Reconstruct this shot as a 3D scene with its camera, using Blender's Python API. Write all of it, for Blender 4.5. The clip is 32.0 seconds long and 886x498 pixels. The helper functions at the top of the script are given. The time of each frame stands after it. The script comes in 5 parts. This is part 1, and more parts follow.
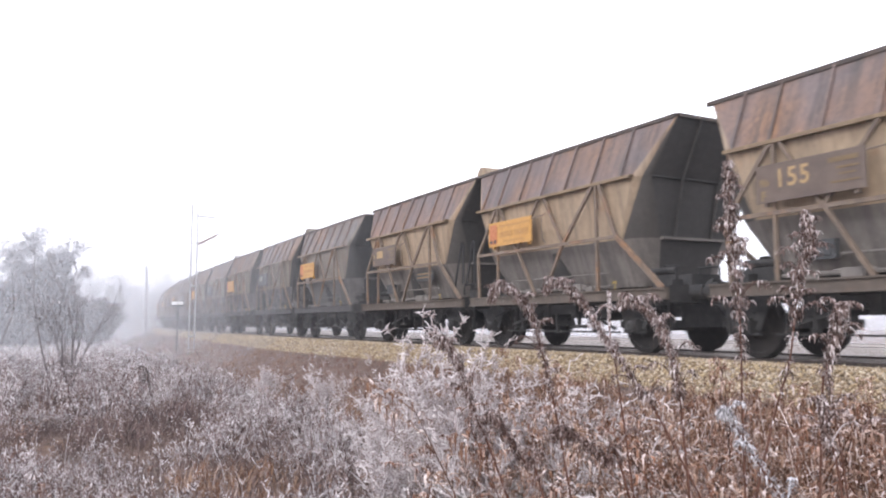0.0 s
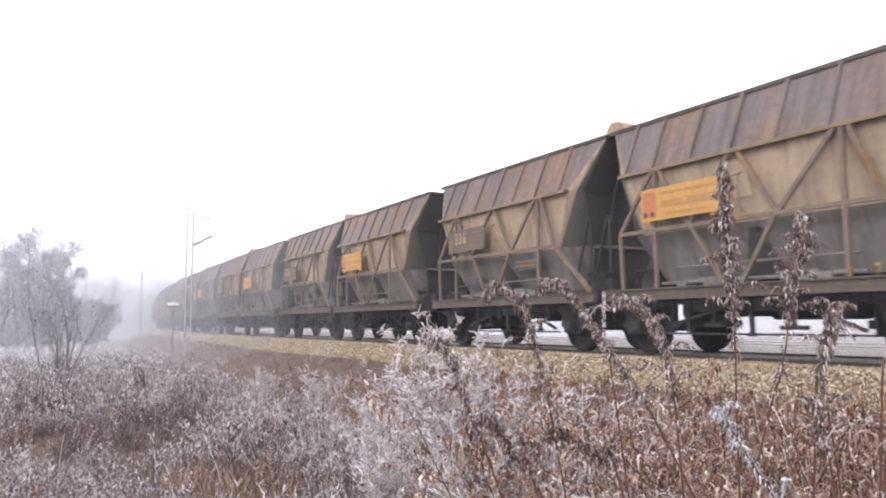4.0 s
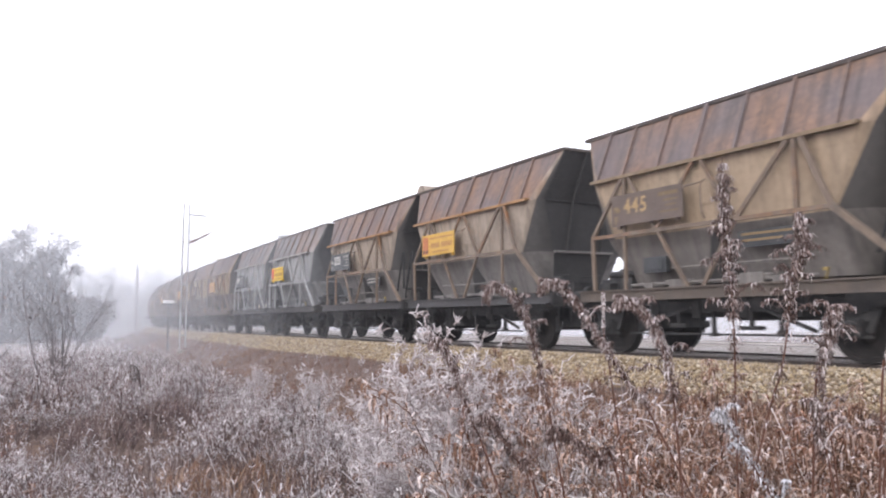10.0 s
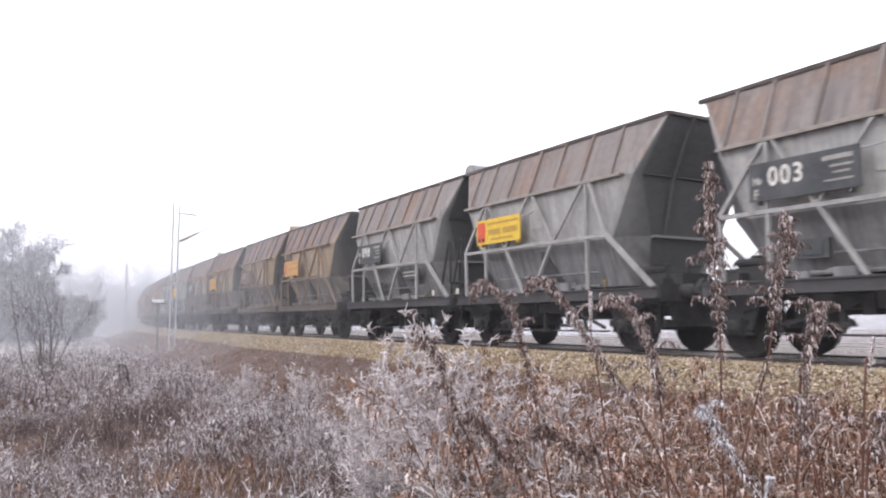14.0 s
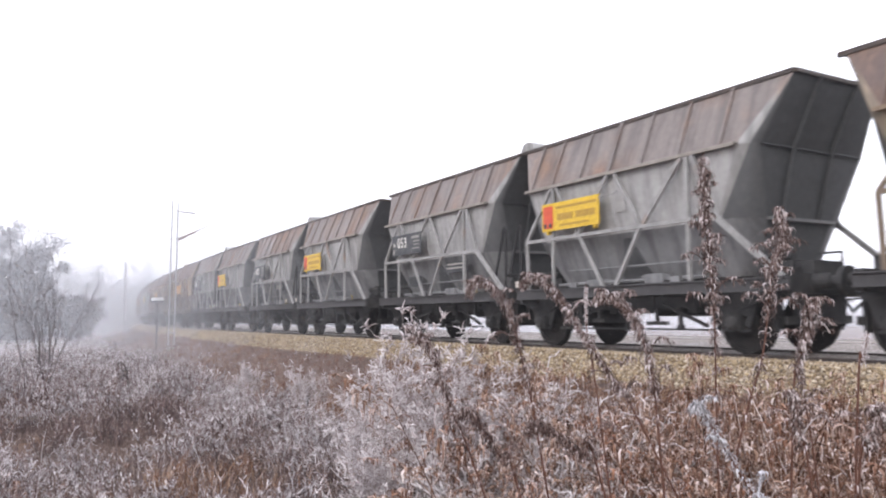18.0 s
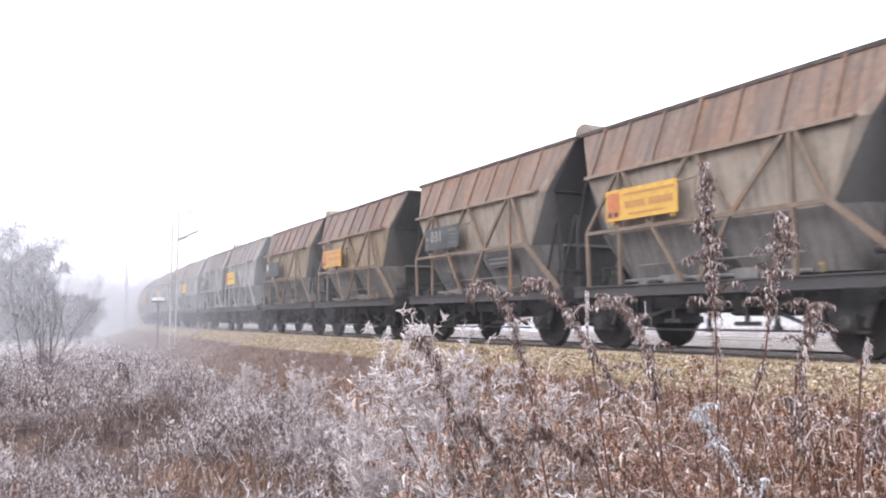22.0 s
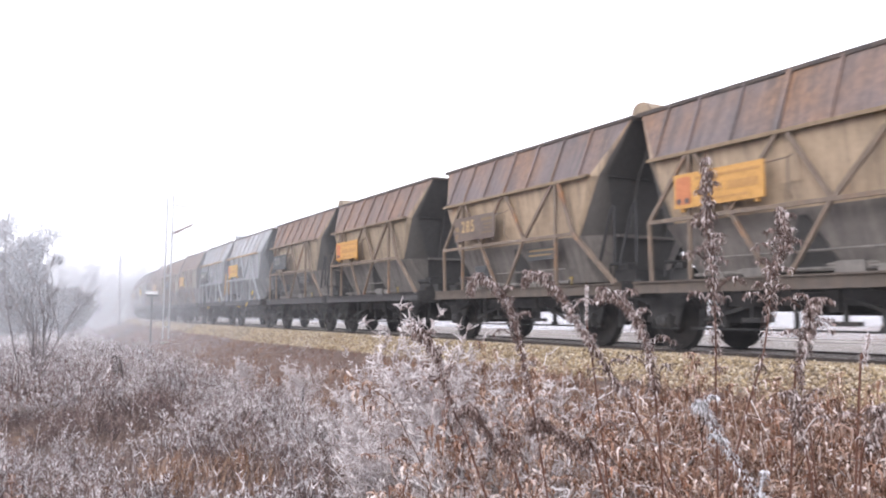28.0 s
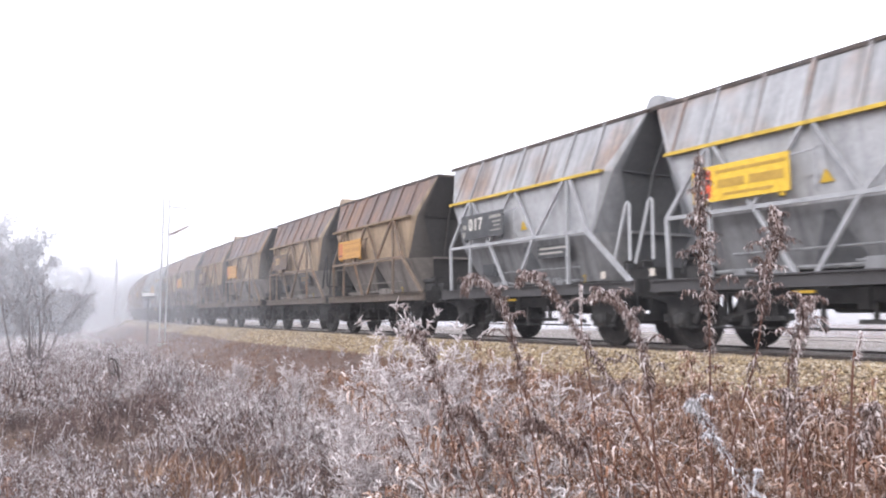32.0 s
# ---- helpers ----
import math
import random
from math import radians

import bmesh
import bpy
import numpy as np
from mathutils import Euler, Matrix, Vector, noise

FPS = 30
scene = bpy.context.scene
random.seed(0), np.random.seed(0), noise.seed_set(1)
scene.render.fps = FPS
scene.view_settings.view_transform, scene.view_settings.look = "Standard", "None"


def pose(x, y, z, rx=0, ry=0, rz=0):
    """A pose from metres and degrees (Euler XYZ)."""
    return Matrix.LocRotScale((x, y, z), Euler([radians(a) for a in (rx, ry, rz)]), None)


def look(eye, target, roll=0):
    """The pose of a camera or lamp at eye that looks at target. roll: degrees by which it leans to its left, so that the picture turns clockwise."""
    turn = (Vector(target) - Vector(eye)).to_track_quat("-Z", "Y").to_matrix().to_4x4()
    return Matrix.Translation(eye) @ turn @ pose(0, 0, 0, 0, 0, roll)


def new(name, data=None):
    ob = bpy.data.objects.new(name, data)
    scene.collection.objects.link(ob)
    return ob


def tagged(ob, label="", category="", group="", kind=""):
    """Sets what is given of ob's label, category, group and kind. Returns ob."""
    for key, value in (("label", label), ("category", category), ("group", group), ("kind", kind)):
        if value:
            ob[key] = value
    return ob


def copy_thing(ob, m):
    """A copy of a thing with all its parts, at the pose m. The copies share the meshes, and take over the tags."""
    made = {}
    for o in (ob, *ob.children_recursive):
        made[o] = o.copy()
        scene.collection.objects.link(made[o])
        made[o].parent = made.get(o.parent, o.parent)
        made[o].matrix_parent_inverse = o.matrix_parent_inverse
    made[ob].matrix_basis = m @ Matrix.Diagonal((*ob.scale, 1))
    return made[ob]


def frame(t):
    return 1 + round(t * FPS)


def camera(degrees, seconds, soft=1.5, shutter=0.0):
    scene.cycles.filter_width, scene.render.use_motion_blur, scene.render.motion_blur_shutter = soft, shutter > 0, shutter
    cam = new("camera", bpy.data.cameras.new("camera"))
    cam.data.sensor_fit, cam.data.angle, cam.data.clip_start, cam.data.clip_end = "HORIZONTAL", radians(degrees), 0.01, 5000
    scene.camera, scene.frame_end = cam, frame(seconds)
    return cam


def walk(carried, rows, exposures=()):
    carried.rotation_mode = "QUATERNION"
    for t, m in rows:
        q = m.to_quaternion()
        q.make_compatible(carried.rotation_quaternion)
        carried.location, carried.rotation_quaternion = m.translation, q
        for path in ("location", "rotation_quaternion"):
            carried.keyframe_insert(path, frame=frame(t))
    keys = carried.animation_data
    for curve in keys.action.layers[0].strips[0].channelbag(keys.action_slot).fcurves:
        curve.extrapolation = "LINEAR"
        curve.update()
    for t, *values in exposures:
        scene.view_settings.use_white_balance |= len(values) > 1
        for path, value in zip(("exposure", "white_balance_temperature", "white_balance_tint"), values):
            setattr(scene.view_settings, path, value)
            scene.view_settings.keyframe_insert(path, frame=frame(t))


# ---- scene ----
# ---- camera ----
cam = camera(60.29, 32.0, soft=2.05, shutter=0.3)


def aim(x, y, z, turn, tilt, lean):
    a, b = radians(turn), radians(tilt)
    way = Vector((math.sin(a) * math.cos(b), math.cos(a) * math.cos(b), math.sin(b)))
    eye = Vector((x, y, z))
    return look(eye, eye + way * 10, lean)


# seconds, place of the eye, turn from the track's direction, tilt, lean
PATH = [
    (0, 0.001, -0.001, 0.629, 28.963, 5.255, -0.61),
    (0.5, -0.002, 0.001, 0.633, 28.999, 5.274, -0.54),
    (1, -0.006, 0.004, 0.640, 29.108, 5.351, -0.55),
    (1.5, -0.007, 0.004, 0.638, 28.994, 5.480, -0.41),
    (2, -0.007, 0.004, 0.638, 28.983, 5.452, -0.39),
    (2.5, -0.006, 0.004, 0.635, 29.191, 5.270, -0.38),
    (3, 0.000, -0.000, 0.634, 29.176, 5.343, -0.46),
    (3.5, 0.005, -0.003, 0.632, 29.253, 5.295, -0.73),
    (5.5, 0.005, -0.003, 0.627, 29.285, 5.218, -0.43),
    (6, 0.006, -0.003, 0.628, 29.298, 5.135, -0.57),
    (6.5, 0.009, -0.005, 0.625, 29.449, 5.125, -0.72),
    (7, 0.007, -0.004, 0.628, 29.427, 5.069, -0.76),
    (7.5, 0.006, -0.003, 0.629, 29.505, 5.181, -0.78),
    (8, 0.004, -0.002, 0.628, 29.380, 5.085, -0.78),
    (8.5, 0.002, -0.001, 0.627, 29.356, 5.162, -0.57),
    (9, 0.000, -0.000, 0.630, 29.414, 5.126, -0.50),
    (9.5, -0.002, 0.001, 0.632, 29.578, 5.252, -0.47),
    (10, -0.007, 0.004, 0.634, 29.557, 5.217, -0.43),
    (10.5, -0.009, 0.005, 0.635, 29.586, 5.381, -0.32),
    (11, -0.009, 0.005, 0.633, 29.787, 5.359, -0.20),
    (11.5, -0.007, 0.004, 0.632, 29.809, 5.303, -0.34),
    (12, -0.003, 0.002, 0.632, 29.820, 5.209, -0.36),
    (12.5, -0.000, 0.000, 0.628, 30.100, 5.067, -0.51),
    (13, 0.002, -0.001, 0.629, 30.086, 5.121, -0.53),
    (13.5, 0.001, -0.001, 0.630, 30.197, 5.121, -0.53),
    (14, 0.004, -0.002, 0.631, 30.237, 5.136, -0.48),
    (14.5, 0.007, -0.004, 0.629, 30.113, 5.279, -0.39),
    (16.5, 0.009, -0.005, 0.625, 30.160, 4.996, -0.67),
    (17, 0.011, -0.006, 0.628, 30.178, 4.946, -0.73),
    (17.5, 0.014, -0.008, 0.626, 30.141, 4.895, -0.70),
    (18, 0.016, -0.009, 0.626, 30.289, 4.968, -0.60),
    (18.5, 0.018, -0.010, 0.630, 30.365, 4.955, -0.55),
    (19, 0.026, -0.015, 0.634, 30.565, 4.901, -0.81),
    (19.5, 0.027, -0.015, 0.632, 30.576, 4.877, -0.72),
    (20, 0.026, -0.015, 0.633, 30.416, 4.780, -0.85),
    (20.5, 0.025, -0.014, 0.636, 30.377, 4.834, -0.74),
    (21, 0.015, -0.009, 0.635, 30.339, 4.877, -0.56),
    (21.5, 0.021, -0.012, 0.639, 30.374, 4.846, -0.43),
    (22, 0.016, -0.009, 0.645, 30.230, 4.909, -0.66),
    (22.5, 0.009, -0.005, 0.631, 30.367, 5.007, -0.41),
    (23, 0.007, -0.004, 0.631, 30.519, 4.838, -0.37),
    (23.5, -0.001, 0.001, 0.633, 30.451, 4.868, -0.34),
    (24, 0.001, -0.001, 0.635, 30.443, 4.996, -0.26),
    (24.5, -0.002, 0.001, 0.636, 30.522, 5.004, 0.02),
    (25, -0.002, 0.001, 0.636, 30.778, 4.878, -0.10),
    (25.5, -0.001, 0.001, 0.631, 30.663, 4.926, -0.14),
    (27.5, -0.004, 0.002, 0.630, 30.564, 4.736, 0.01),
    (28, -0.004, 0.002, 0.629, 30.654, 4.685, -0.08),
    (28.5, -0.002, 0.001, 0.633, 30.611, 4.647, -0.33),
    (29, -0.001, 0.001, 0.628, 30.591, 4.558, -0.28),
    (29.5, -0.004, 0.002, 0.634, 30.539, 4.526, -0.38),
    (30, 0.000, -0.000, 0.631, 30.602, 4.538, -0.17),
    (30.5, -0.002, 0.001, 0.635, 30.637, 4.546, -0.22),
    (31, -0.000, 0.000, 0.629, 30.706, 4.572, -0.11),
    (31.5, 0.003, -0.002, 0.625, 30.919, 4.607, -0.16),
    (32, 0.005, -0.003, 0.630, 30.885, 4.682, -0.43),
]
LIGHTNESS = [(0, 0.45), (3, 0.44), (6, 0.38), (7, 0.25), (8, -0.02), (9, 0.28), (10, 0.33), (13, 0.43), (14, 0.25), (17, 0.18), (18, 0.27), (19, 0.14), (20, 0.42), (22, 0.6), (23, 0.46), (24, 0.46), (25, 0.25), (28, 0.53), (31, 0.68), (32, 0.55)]
walk(cam, [(r[0], aim(*r[1:])) for r in PATH], LIGHTNESS)

# ---- world and sun ----
world = bpy.data.worlds.new("foggy_sky")
scene.world = world
world.use_nodes = True
wn, wl = world.node_tree.nodes, world.node_tree.links
wn.clear()
sky = wn.new("ShaderNodeTexSky")
sky.sky_type = "NISHITA"
sky.sun_disc = False
sky.sun_elevation = radians(24)
sky.sun_rotation = radians(235)
sky.dust_density = 6.0
sky.air_density = 1.0
pale = wn.new("ShaderNodeMix")
pale.data_type = "RGBA"
pale.inputs[0].default_value = 0.9
pale.inputs[7].default_value = (19.2, 19.2, 21.2, 1)
back = wn.new("ShaderNodeBackground")
back.inputs["Strength"].default_value = 0.1
wout = wn.new("ShaderNodeOutputWorld")
wl.new(sky.outputs[0], pale.inputs[6])
wl.new(pale.outputs[2], back.inputs["Color"])
wl.new(back.outputs[0], wout.inputs[0])

sun_data = bpy.data.lights.new("sun", "SUN")
sun_data.energy, sun_data.angle, sun_data.color = 0.9, radians(14), (1.0, 0.96, 0.92)
sun = new("sun", sun_data)
sun.matrix_world = look((-30, -18, 16), (0, 0, 0))

# ---- the line of the track ----
CENTRE, BEND_START, BEND = 10.5, 12.14, 0.0015
SECOND = 4.9  # centre of the second track from the first


def on_track(s, off=0.0):
    """Place and heading on the line s metres along, off metres to its right."""
    a = max(s - BEND_START, 0.0) * BEND
    x = CENTRE + (1 - math.cos(a)) / BEND
    y = min(s, BEND_START) + math.sin(a) / BEND
    return x + off * math.cos(a), y - off * math.sin(a), a


def offset_of(x, y):
    """How far right of the line a place lies."""
    if y <= BEND_START:
        return x - CENTRE
    r = 1 / BEND
    return r - math.hypot(x - CENTRE - r, y - BEND_START)


PAIR, TRAIL, AXLE_MID = 13.367, 6.416, 2.75


def train_at(t):
    """Metres along the line of the first numbered wagon's end."""
    return 8.24 + 5.38709 * t + 0.0250257 * t * t - 0.000117433 * t ** 3


# ---- materials ----
def nodes_of(name):
    m = bpy.data.materials.new(name)
    m.use_nodes = True
    nt = m.node_tree
    return m, nt.nodes, nt.links, nt.nodes["Principled BSDF"]


def noise_node(n, l, scale, detail=4.0, rough=0.6, vector=None):
    k = n.new("ShaderNodeTexNoise")
    k.inputs["Scale"].default_value, k.inputs["Detail"].default_value, k.inputs["Roughness"].default_value = scale, detail, rough
    if vector is not None:
        l.new(vector, k.inputs["Vector"])
    return k.outputs["Fac"]


def ramp(n, l, fac, stops):
    r = n.new("ShaderNodeValToRGB")
    e = r.color_ramp.elements
    while len(e) < len(stops):
        e.new(0.5)
    for k, (p, c) in zip(e, stops):
        k.position = p
        k.color = (*c, 1) if len(c) == 3 else c
    l.new(fac, r.inputs[0])
    return r.outputs[0]


def mix(n, l, fac, a, b, mode="MIX"):
    k = n.new("ShaderNodeMix")
    k.data_type, k.blend_type = "RGBA", mode
    for sock, v in ((0, fac), (6, a), (7, b)):
        if isinstance(v, (int, float)):
            k.inputs[sock].default_value = v
        elif isinstance(v, tuple):
            k.inputs[sock].default_value = (*v, 1)
        else:
            l.new(v, k.inputs[sock])
    return k.outputs[2]


def bump(n, l, b, height, strength, distance):
    k = n.new("ShaderNodeBump")
    k.inputs["Strength"].default_value, k.inputs["Distance"].default_value = strength, distance
    l.new(height, k.inputs["Height"])
    l.new(k.outputs[0], b.inputs["Normal"])


def place(n, l, scale=(1, 1, 1), spread=True):
    """Object coordinates, stretched, and shifted by the object's own random number."""
    tc, mp = n.new("ShaderNodeTexCoord"), n.new("ShaderNodeMapping")
    l.new(tc.outputs["Object"], mp.inputs["Vector"])
    mp.inputs["Scale"].default_value = scale
    if spread:
        oi, mul = n.new("ShaderNodeObjectInfo"), n.new("ShaderNodeMath")
        mul.operation = "MULTIPLY"
        mul.inputs[1].default_value = 60.0
        l.new(oi.outputs["Random"], mul.inputs[0])
        l.new(mul.outputs[0], mp.inputs["Location"])
    return mp.outputs[0]


def wagon_paint(name, rust_low, rust_high, rust_a, rust_b, grime, rough=0.6, size=1.1, soft=0.35):
    """Painted steel in the object's own colour, with rust blooms, downward streaks and coal dust."""
    m, n, l, b = nodes_of(name)
    oi = n.new("ShaderNodeObjectInfo")
    big = noise_node(n, l, size, 5 if soft > 0.2 else 2, 0.5, place(n, l))
    fine = noise_node(n, l, 9.0, 6, 0.7, place(n, l))
    streak = noise_node(n, l, 3.0, 4, 0.6, place(n, l, (0.05, 2.2, 0.22)))
    rust = ramp(n, l, fine, [(0.3, rust_a), (0.7, rust_b)])
    k = n.new("ShaderNodeMath")
    k.operation = "MULTIPLY_ADD"
    l.new(fine, k.inputs[0])
    k.inputs[1].default_value = soft
    l.new(big, k.inputs[2])
    less = n.new("ShaderNodeMath")  # the colour's fourth number: how far the rust has spread
    less.operation = "MULTIPLY_ADD"
    l.new(oi.outputs["Alpha"], less.inputs[0])
    less.inputs[1].default_value = 0.4
    less.inputs[2].default_value = -0.4
    spread = n.new("ShaderNodeMath")
    spread.operation = "ADD"
    l.new(k.outputs[0], spread.inputs[0])
    l.new(less.outputs[0], spread.inputs[1])
    where = ramp(n, l, spread.outputs[0], [(rust_low, (0, 0, 0)), (rust_high, (1, 1, 1))])
    col = mix(n, l, where, oi.outputs["Color"], rust)
    dirt = ramp(n, l, streak, [(0.42, (0, 0, 0)), (0.72, (grime, grime, grime))])
    soot = n.new("ShaderNodeMath")
    soot.operation = "MULTIPLY"
    l.new(dirt, soot.inputs[0])
    l.new(oi.outputs["Alpha"], soot.inputs[1])
    col = mix(n, l, soot.outputs[0], col, (0.045, 0.044, 0.045))
    shade = ramp(n, l, fine, [(0.3, (0.82, 0.82, 0.82)), (0.7, (1.1, 1.1, 1.1))])
    col = mix(n, l, 1.0, col, shade, "MULTIPLY")
    l.new(col, b.inputs["Base Color"])
    b.inputs["Roughness"].default_value = rough
    b.inputs["Specular IOR Level"].default_value = 0.3
    bump(n, l, b, fine, 0.25, 0.01)
    return m


def plain(name, a, c, scale, rough=0.7, metal=0.0, strength=0.3, dist=0.01, spread=True, stretch=(1, 1, 1)):
    """Two colours mixed by noise, with a fine relief."""
    m, n, l, b = nodes_of(name)
    v = place(n, l, stretch, spread)
    k = noise_node(n, l, scale, 6, 0.65, v)
    l.new(ramp(n, l, k, [(0.32, a), (0.68, c)]), b.inputs["Base Color"])
    b.inputs["Roughness"].default_value, b.inputs["Metallic"].default_value = rough, metal
    b.inputs["Specular IOR Level"].default_value = 0.3
    bump(n, l, b, k, strength, dist)
    return m


def foliage(name, stops, frost=0.0, rough=0.8, frost_scale=40.0, clump=None):
    """Each stem or leaf in its own tone, with rime over part of it."""
    m, n, l, b = nodes_of(name)
    g = n.new("ShaderNodeNewGeometry")
    col = ramp(n, l, g.outputs["Random Per Island"], stops)
    if frost:
        tc = n.new("ShaderNodeTexCoord")
        k = noise_node(n, l, frost_scale, 3, 0.7, tc.outputs["Object"])
        cover = ramp(n, l, k, [(0.5 - frost * 0.35, (0, 0, 0)), (0.78 - frost * 0.35, (1, 1, 1))])
        col = mix(n, l, cover, col, (0.72, 0.74, 0.79))
    if clump:
        tc = n.new("ShaderNodeTexCoord")
        k = noise_node(n, l, clump[0], 2, 0.5, tc.outputs["Object"])
        col = mix(n, l, 1.0, col, ramp(n, l, k, [(0.36, (clump[1],) * 3), (0.64, (clump[2],) * 3)]), "MULTIPLY")
    l.new(col, b.inputs["Base Color"])
    b.inputs["Roughness"].default_value = rough
    b.inputs["Specular IOR Level"].default_value = 0.25
    return m


M_PAINT = wagon_paint("weathered_paint", 0.78, 1.02, (0.15, 0.075, 0.042), (0.28, 0.15, 0.075), 0.48)
M_BAND = wagon_paint("rusted_band_paint", 0.46, 0.8, (0.15, 0.09, 0.062), (0.235, 0.13, 0.075), 0.72, 0.6, 0.9, 0.14)
M_STRUT = wagon_paint("strut_paint", 0.72, 0.95, (0.16, 0.07, 0.035), (0.30, 0.15, 0.06), 0.45)
M_CHUTE = wagon_paint("dusty_chute_paint", 0.85, 1.05, (0.12, 0.07, 0.05), (0.2, 0.11, 0.06), 0.75, 0.75)
M_END = wagon_paint("sooty_shaded_end_paint", 0.9, 1.1, (0.09, 0.06, 0.045), (0.13, 0.085, 0.06), 0.5, 0.65)
M_UNDER = plain("black_underframe", (0.02, 0.0205, 0.022), (0.046, 0.044, 0.044), 4.0, 0.7)
M_SILL = wagon_paint("grimy_sill_paint", 0.8, 1.05, (0.08, 0.05, 0.035), (0.13, 0.08, 0.05), 0.5, 0.65)
M_RIM = plain("dark_rim_steel", (0.03, 0.026, 0.025), (0.08, 0.06, 0.05), 6.0, 0.6)
M_WHEEL = plain("wheel_steel", (0.012, 0.011, 0.011), (0.022, 0.019, 0.018), 5.0, 0.85)
M_PLATE = plain("number_board_paint", (0.035, 0.038, 0.042), (0.075, 0.078, 0.082), 3.0, 0.55)
M_PLATE_WARM = plain("faded_number_board_paint", (0.085, 0.066, 0.058), (0.135, 0.104, 0.085), 3.0, 0.6)
M_COAL = plain("coal", (0.012, 0.012, 0.012), (0.05, 0.048, 0.046), 18, 0.6, 0, 0.9, 0.05)
M_RAIL = plain("rail_steel", (0.03, 0.024, 0.022), (0.065, 0.05, 0.044), 8, 0.6, 0.15)
M_RAIL_FROST = plain("frosted_rail_steel", (0.36, 0.33, 0.31), (0.55, 0.52, 0.5), 8, 0.8)
M_SLEEPER = plain("concrete_sleeper", (0.22, 0.21, 0.19), (0.38, 0.36, 0.34), 7, 0.9)
M_MAST = plain("galvanised_mast_steel", (0.26, 0.262, 0.27), (0.38, 0.38, 0.395), 5, 0.6, 0.2)
M_CERAMIC = plain("insulator_ceramic", (0.1, 0.06, 0.05), (0.16, 0.1, 0.08), 10, 0.3)


def lettering(name):
    """Plain paint in the object's own colour, a little worn."""
    m, n, l, b = nodes_of(name)
    oi = n.new("ShaderNodeObjectInfo")
    k = noise_node(n, l, 14, 5, 0.7, place(n, l))
    worn = ramp(n, l, k, [(0.3, (0.72, 0.68, 0.62)), (0.6, (1, 1, 1))])
    l.new(mix(n, l, 1.0, oi.outputs["Color"], worn, "MULTIPLY"), b.inputs["Base Color"])
    b.inputs["Roughness"].default_value = 0.6
    return m


M_LETTER = lettering("sign_paint")


def gravel(name, tones, frost):
    m, n, l, b = nodes_of(name)
    tc = n.new("ShaderNodeTexCoord")
    v = n.new("ShaderNodeTexVoronoi")
    v.inputs["Scale"].default_value = 25.0
    l.new(tc.outputs["Object"], v.inputs["Vector"])
    sep = n.new("ShaderNodeSeparateColor")
    l.new(v.outputs["Color"], sep.inputs[0])
    col = ramp(n, l, sep.outputs[0], tones)
    k = noise_node(n, l, 0.9, 4, 0.6, tc.outputs["Object"])
    col = mix(n, l, ramp(n, l, k, [(0.45, (0, 0, 0)), (0.75, (frost, frost, frost))]), col, (0.6, 0.6, 0.62))
    # shade of the gaps between stones, multiplied into the colour
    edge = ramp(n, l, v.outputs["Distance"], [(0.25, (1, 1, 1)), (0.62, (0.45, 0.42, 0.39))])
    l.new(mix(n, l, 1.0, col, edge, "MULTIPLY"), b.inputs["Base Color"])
    b.inputs["Roughness"].default_value = 0.9
    inv = n.new("ShaderNodeMath")
    inv.operation = "SUBTRACT"
    inv.inputs[0].default_value = 1.0
    l.new(v.outputs["Distance"], inv.inputs[1])
    bump(n, l, b, inv.outputs[0], 0.9, 0.03)
    return m


TAN = [(0.0, (0.15, 0.105, 0.065)), (0.25, (0.27, 0.2, 0.12)), (0.55, (0.43, 0.335, 0.205)), (0.8, (0.34, 0.275, 0.215)), (1.0, (0.6, 0.52, 0.4))]
GREY = [(0.0, (0.27, 0.235, 0.215)), (0.4, (0.37, 0.33, 0.305)), (0.75, (0.45, 0.405, 0.38)), (1.0, (0.56, 0.52, 0.5))]
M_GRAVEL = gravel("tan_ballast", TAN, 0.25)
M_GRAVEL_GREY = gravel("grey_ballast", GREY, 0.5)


def stones_material():
    m, n, l, b = nodes_of("ballast_stone")
    g = n.new("ShaderNodeNewGeometry")
    tc = n.new("ShaderNodeTexCoord")
    k = noise_node(n, l, 60, 4, 0.7, tc.outputs["Object"])
    col = ramp(n, l, g.outputs["Random Per Island"], TAN)
    l.new(mix(n, l, 1.0, col, ramp(n, l, k, [(0.3, (0.7, 0.7, 0.7)), (0.7, (1.1, 1.1, 1.1))]), "MULTIPLY"), b.inputs["Base Color"])
    b.inputs["Roughness"].default_value = 0.9
    return m


M_STONE = stones_material()


def ground_material():
    m, n, l, b = nodes_of("rimed_meadow_soil")
    tc = n.new("ShaderNodeTexCoord")
    fine = noise_node(n, l, 7, 8, 0.72, tc.outputs["Object"])
    big = noise_node(n, l, 0.35, 4, 0.6, tc.outputs["Object"])
    col = ramp(n, l, fine, [(0.3, (0.045, 0.026, 0.019)), (0.5, (0.105, 0.06, 0.042)), (0.68, (0.17, 0.118, 0.096))])
    col = mix(n, l, ramp(n, l, big, [(0.4, (0, 0, 0)), (0.7, (0.16, 0.16, 0.16))]), col, (0.36, 0.35, 0.37))
    litter = noise_node(n, l, 0.9, 4, 0.65, tc.outputs["Object"])
    col = mix(n, l, ramp(n, l, litter, [(0.55, (0, 0, 0)), (0.72, (0.6, 0.6, 0.6))]), col, (0.2, 0.105, 0.05))
    l.new(col, b.inputs["Base Color"])
    b.inputs["Roughness"].default_value = 0.95
    bump(n, l, b, fine, 1.0, 0.12)
    return m


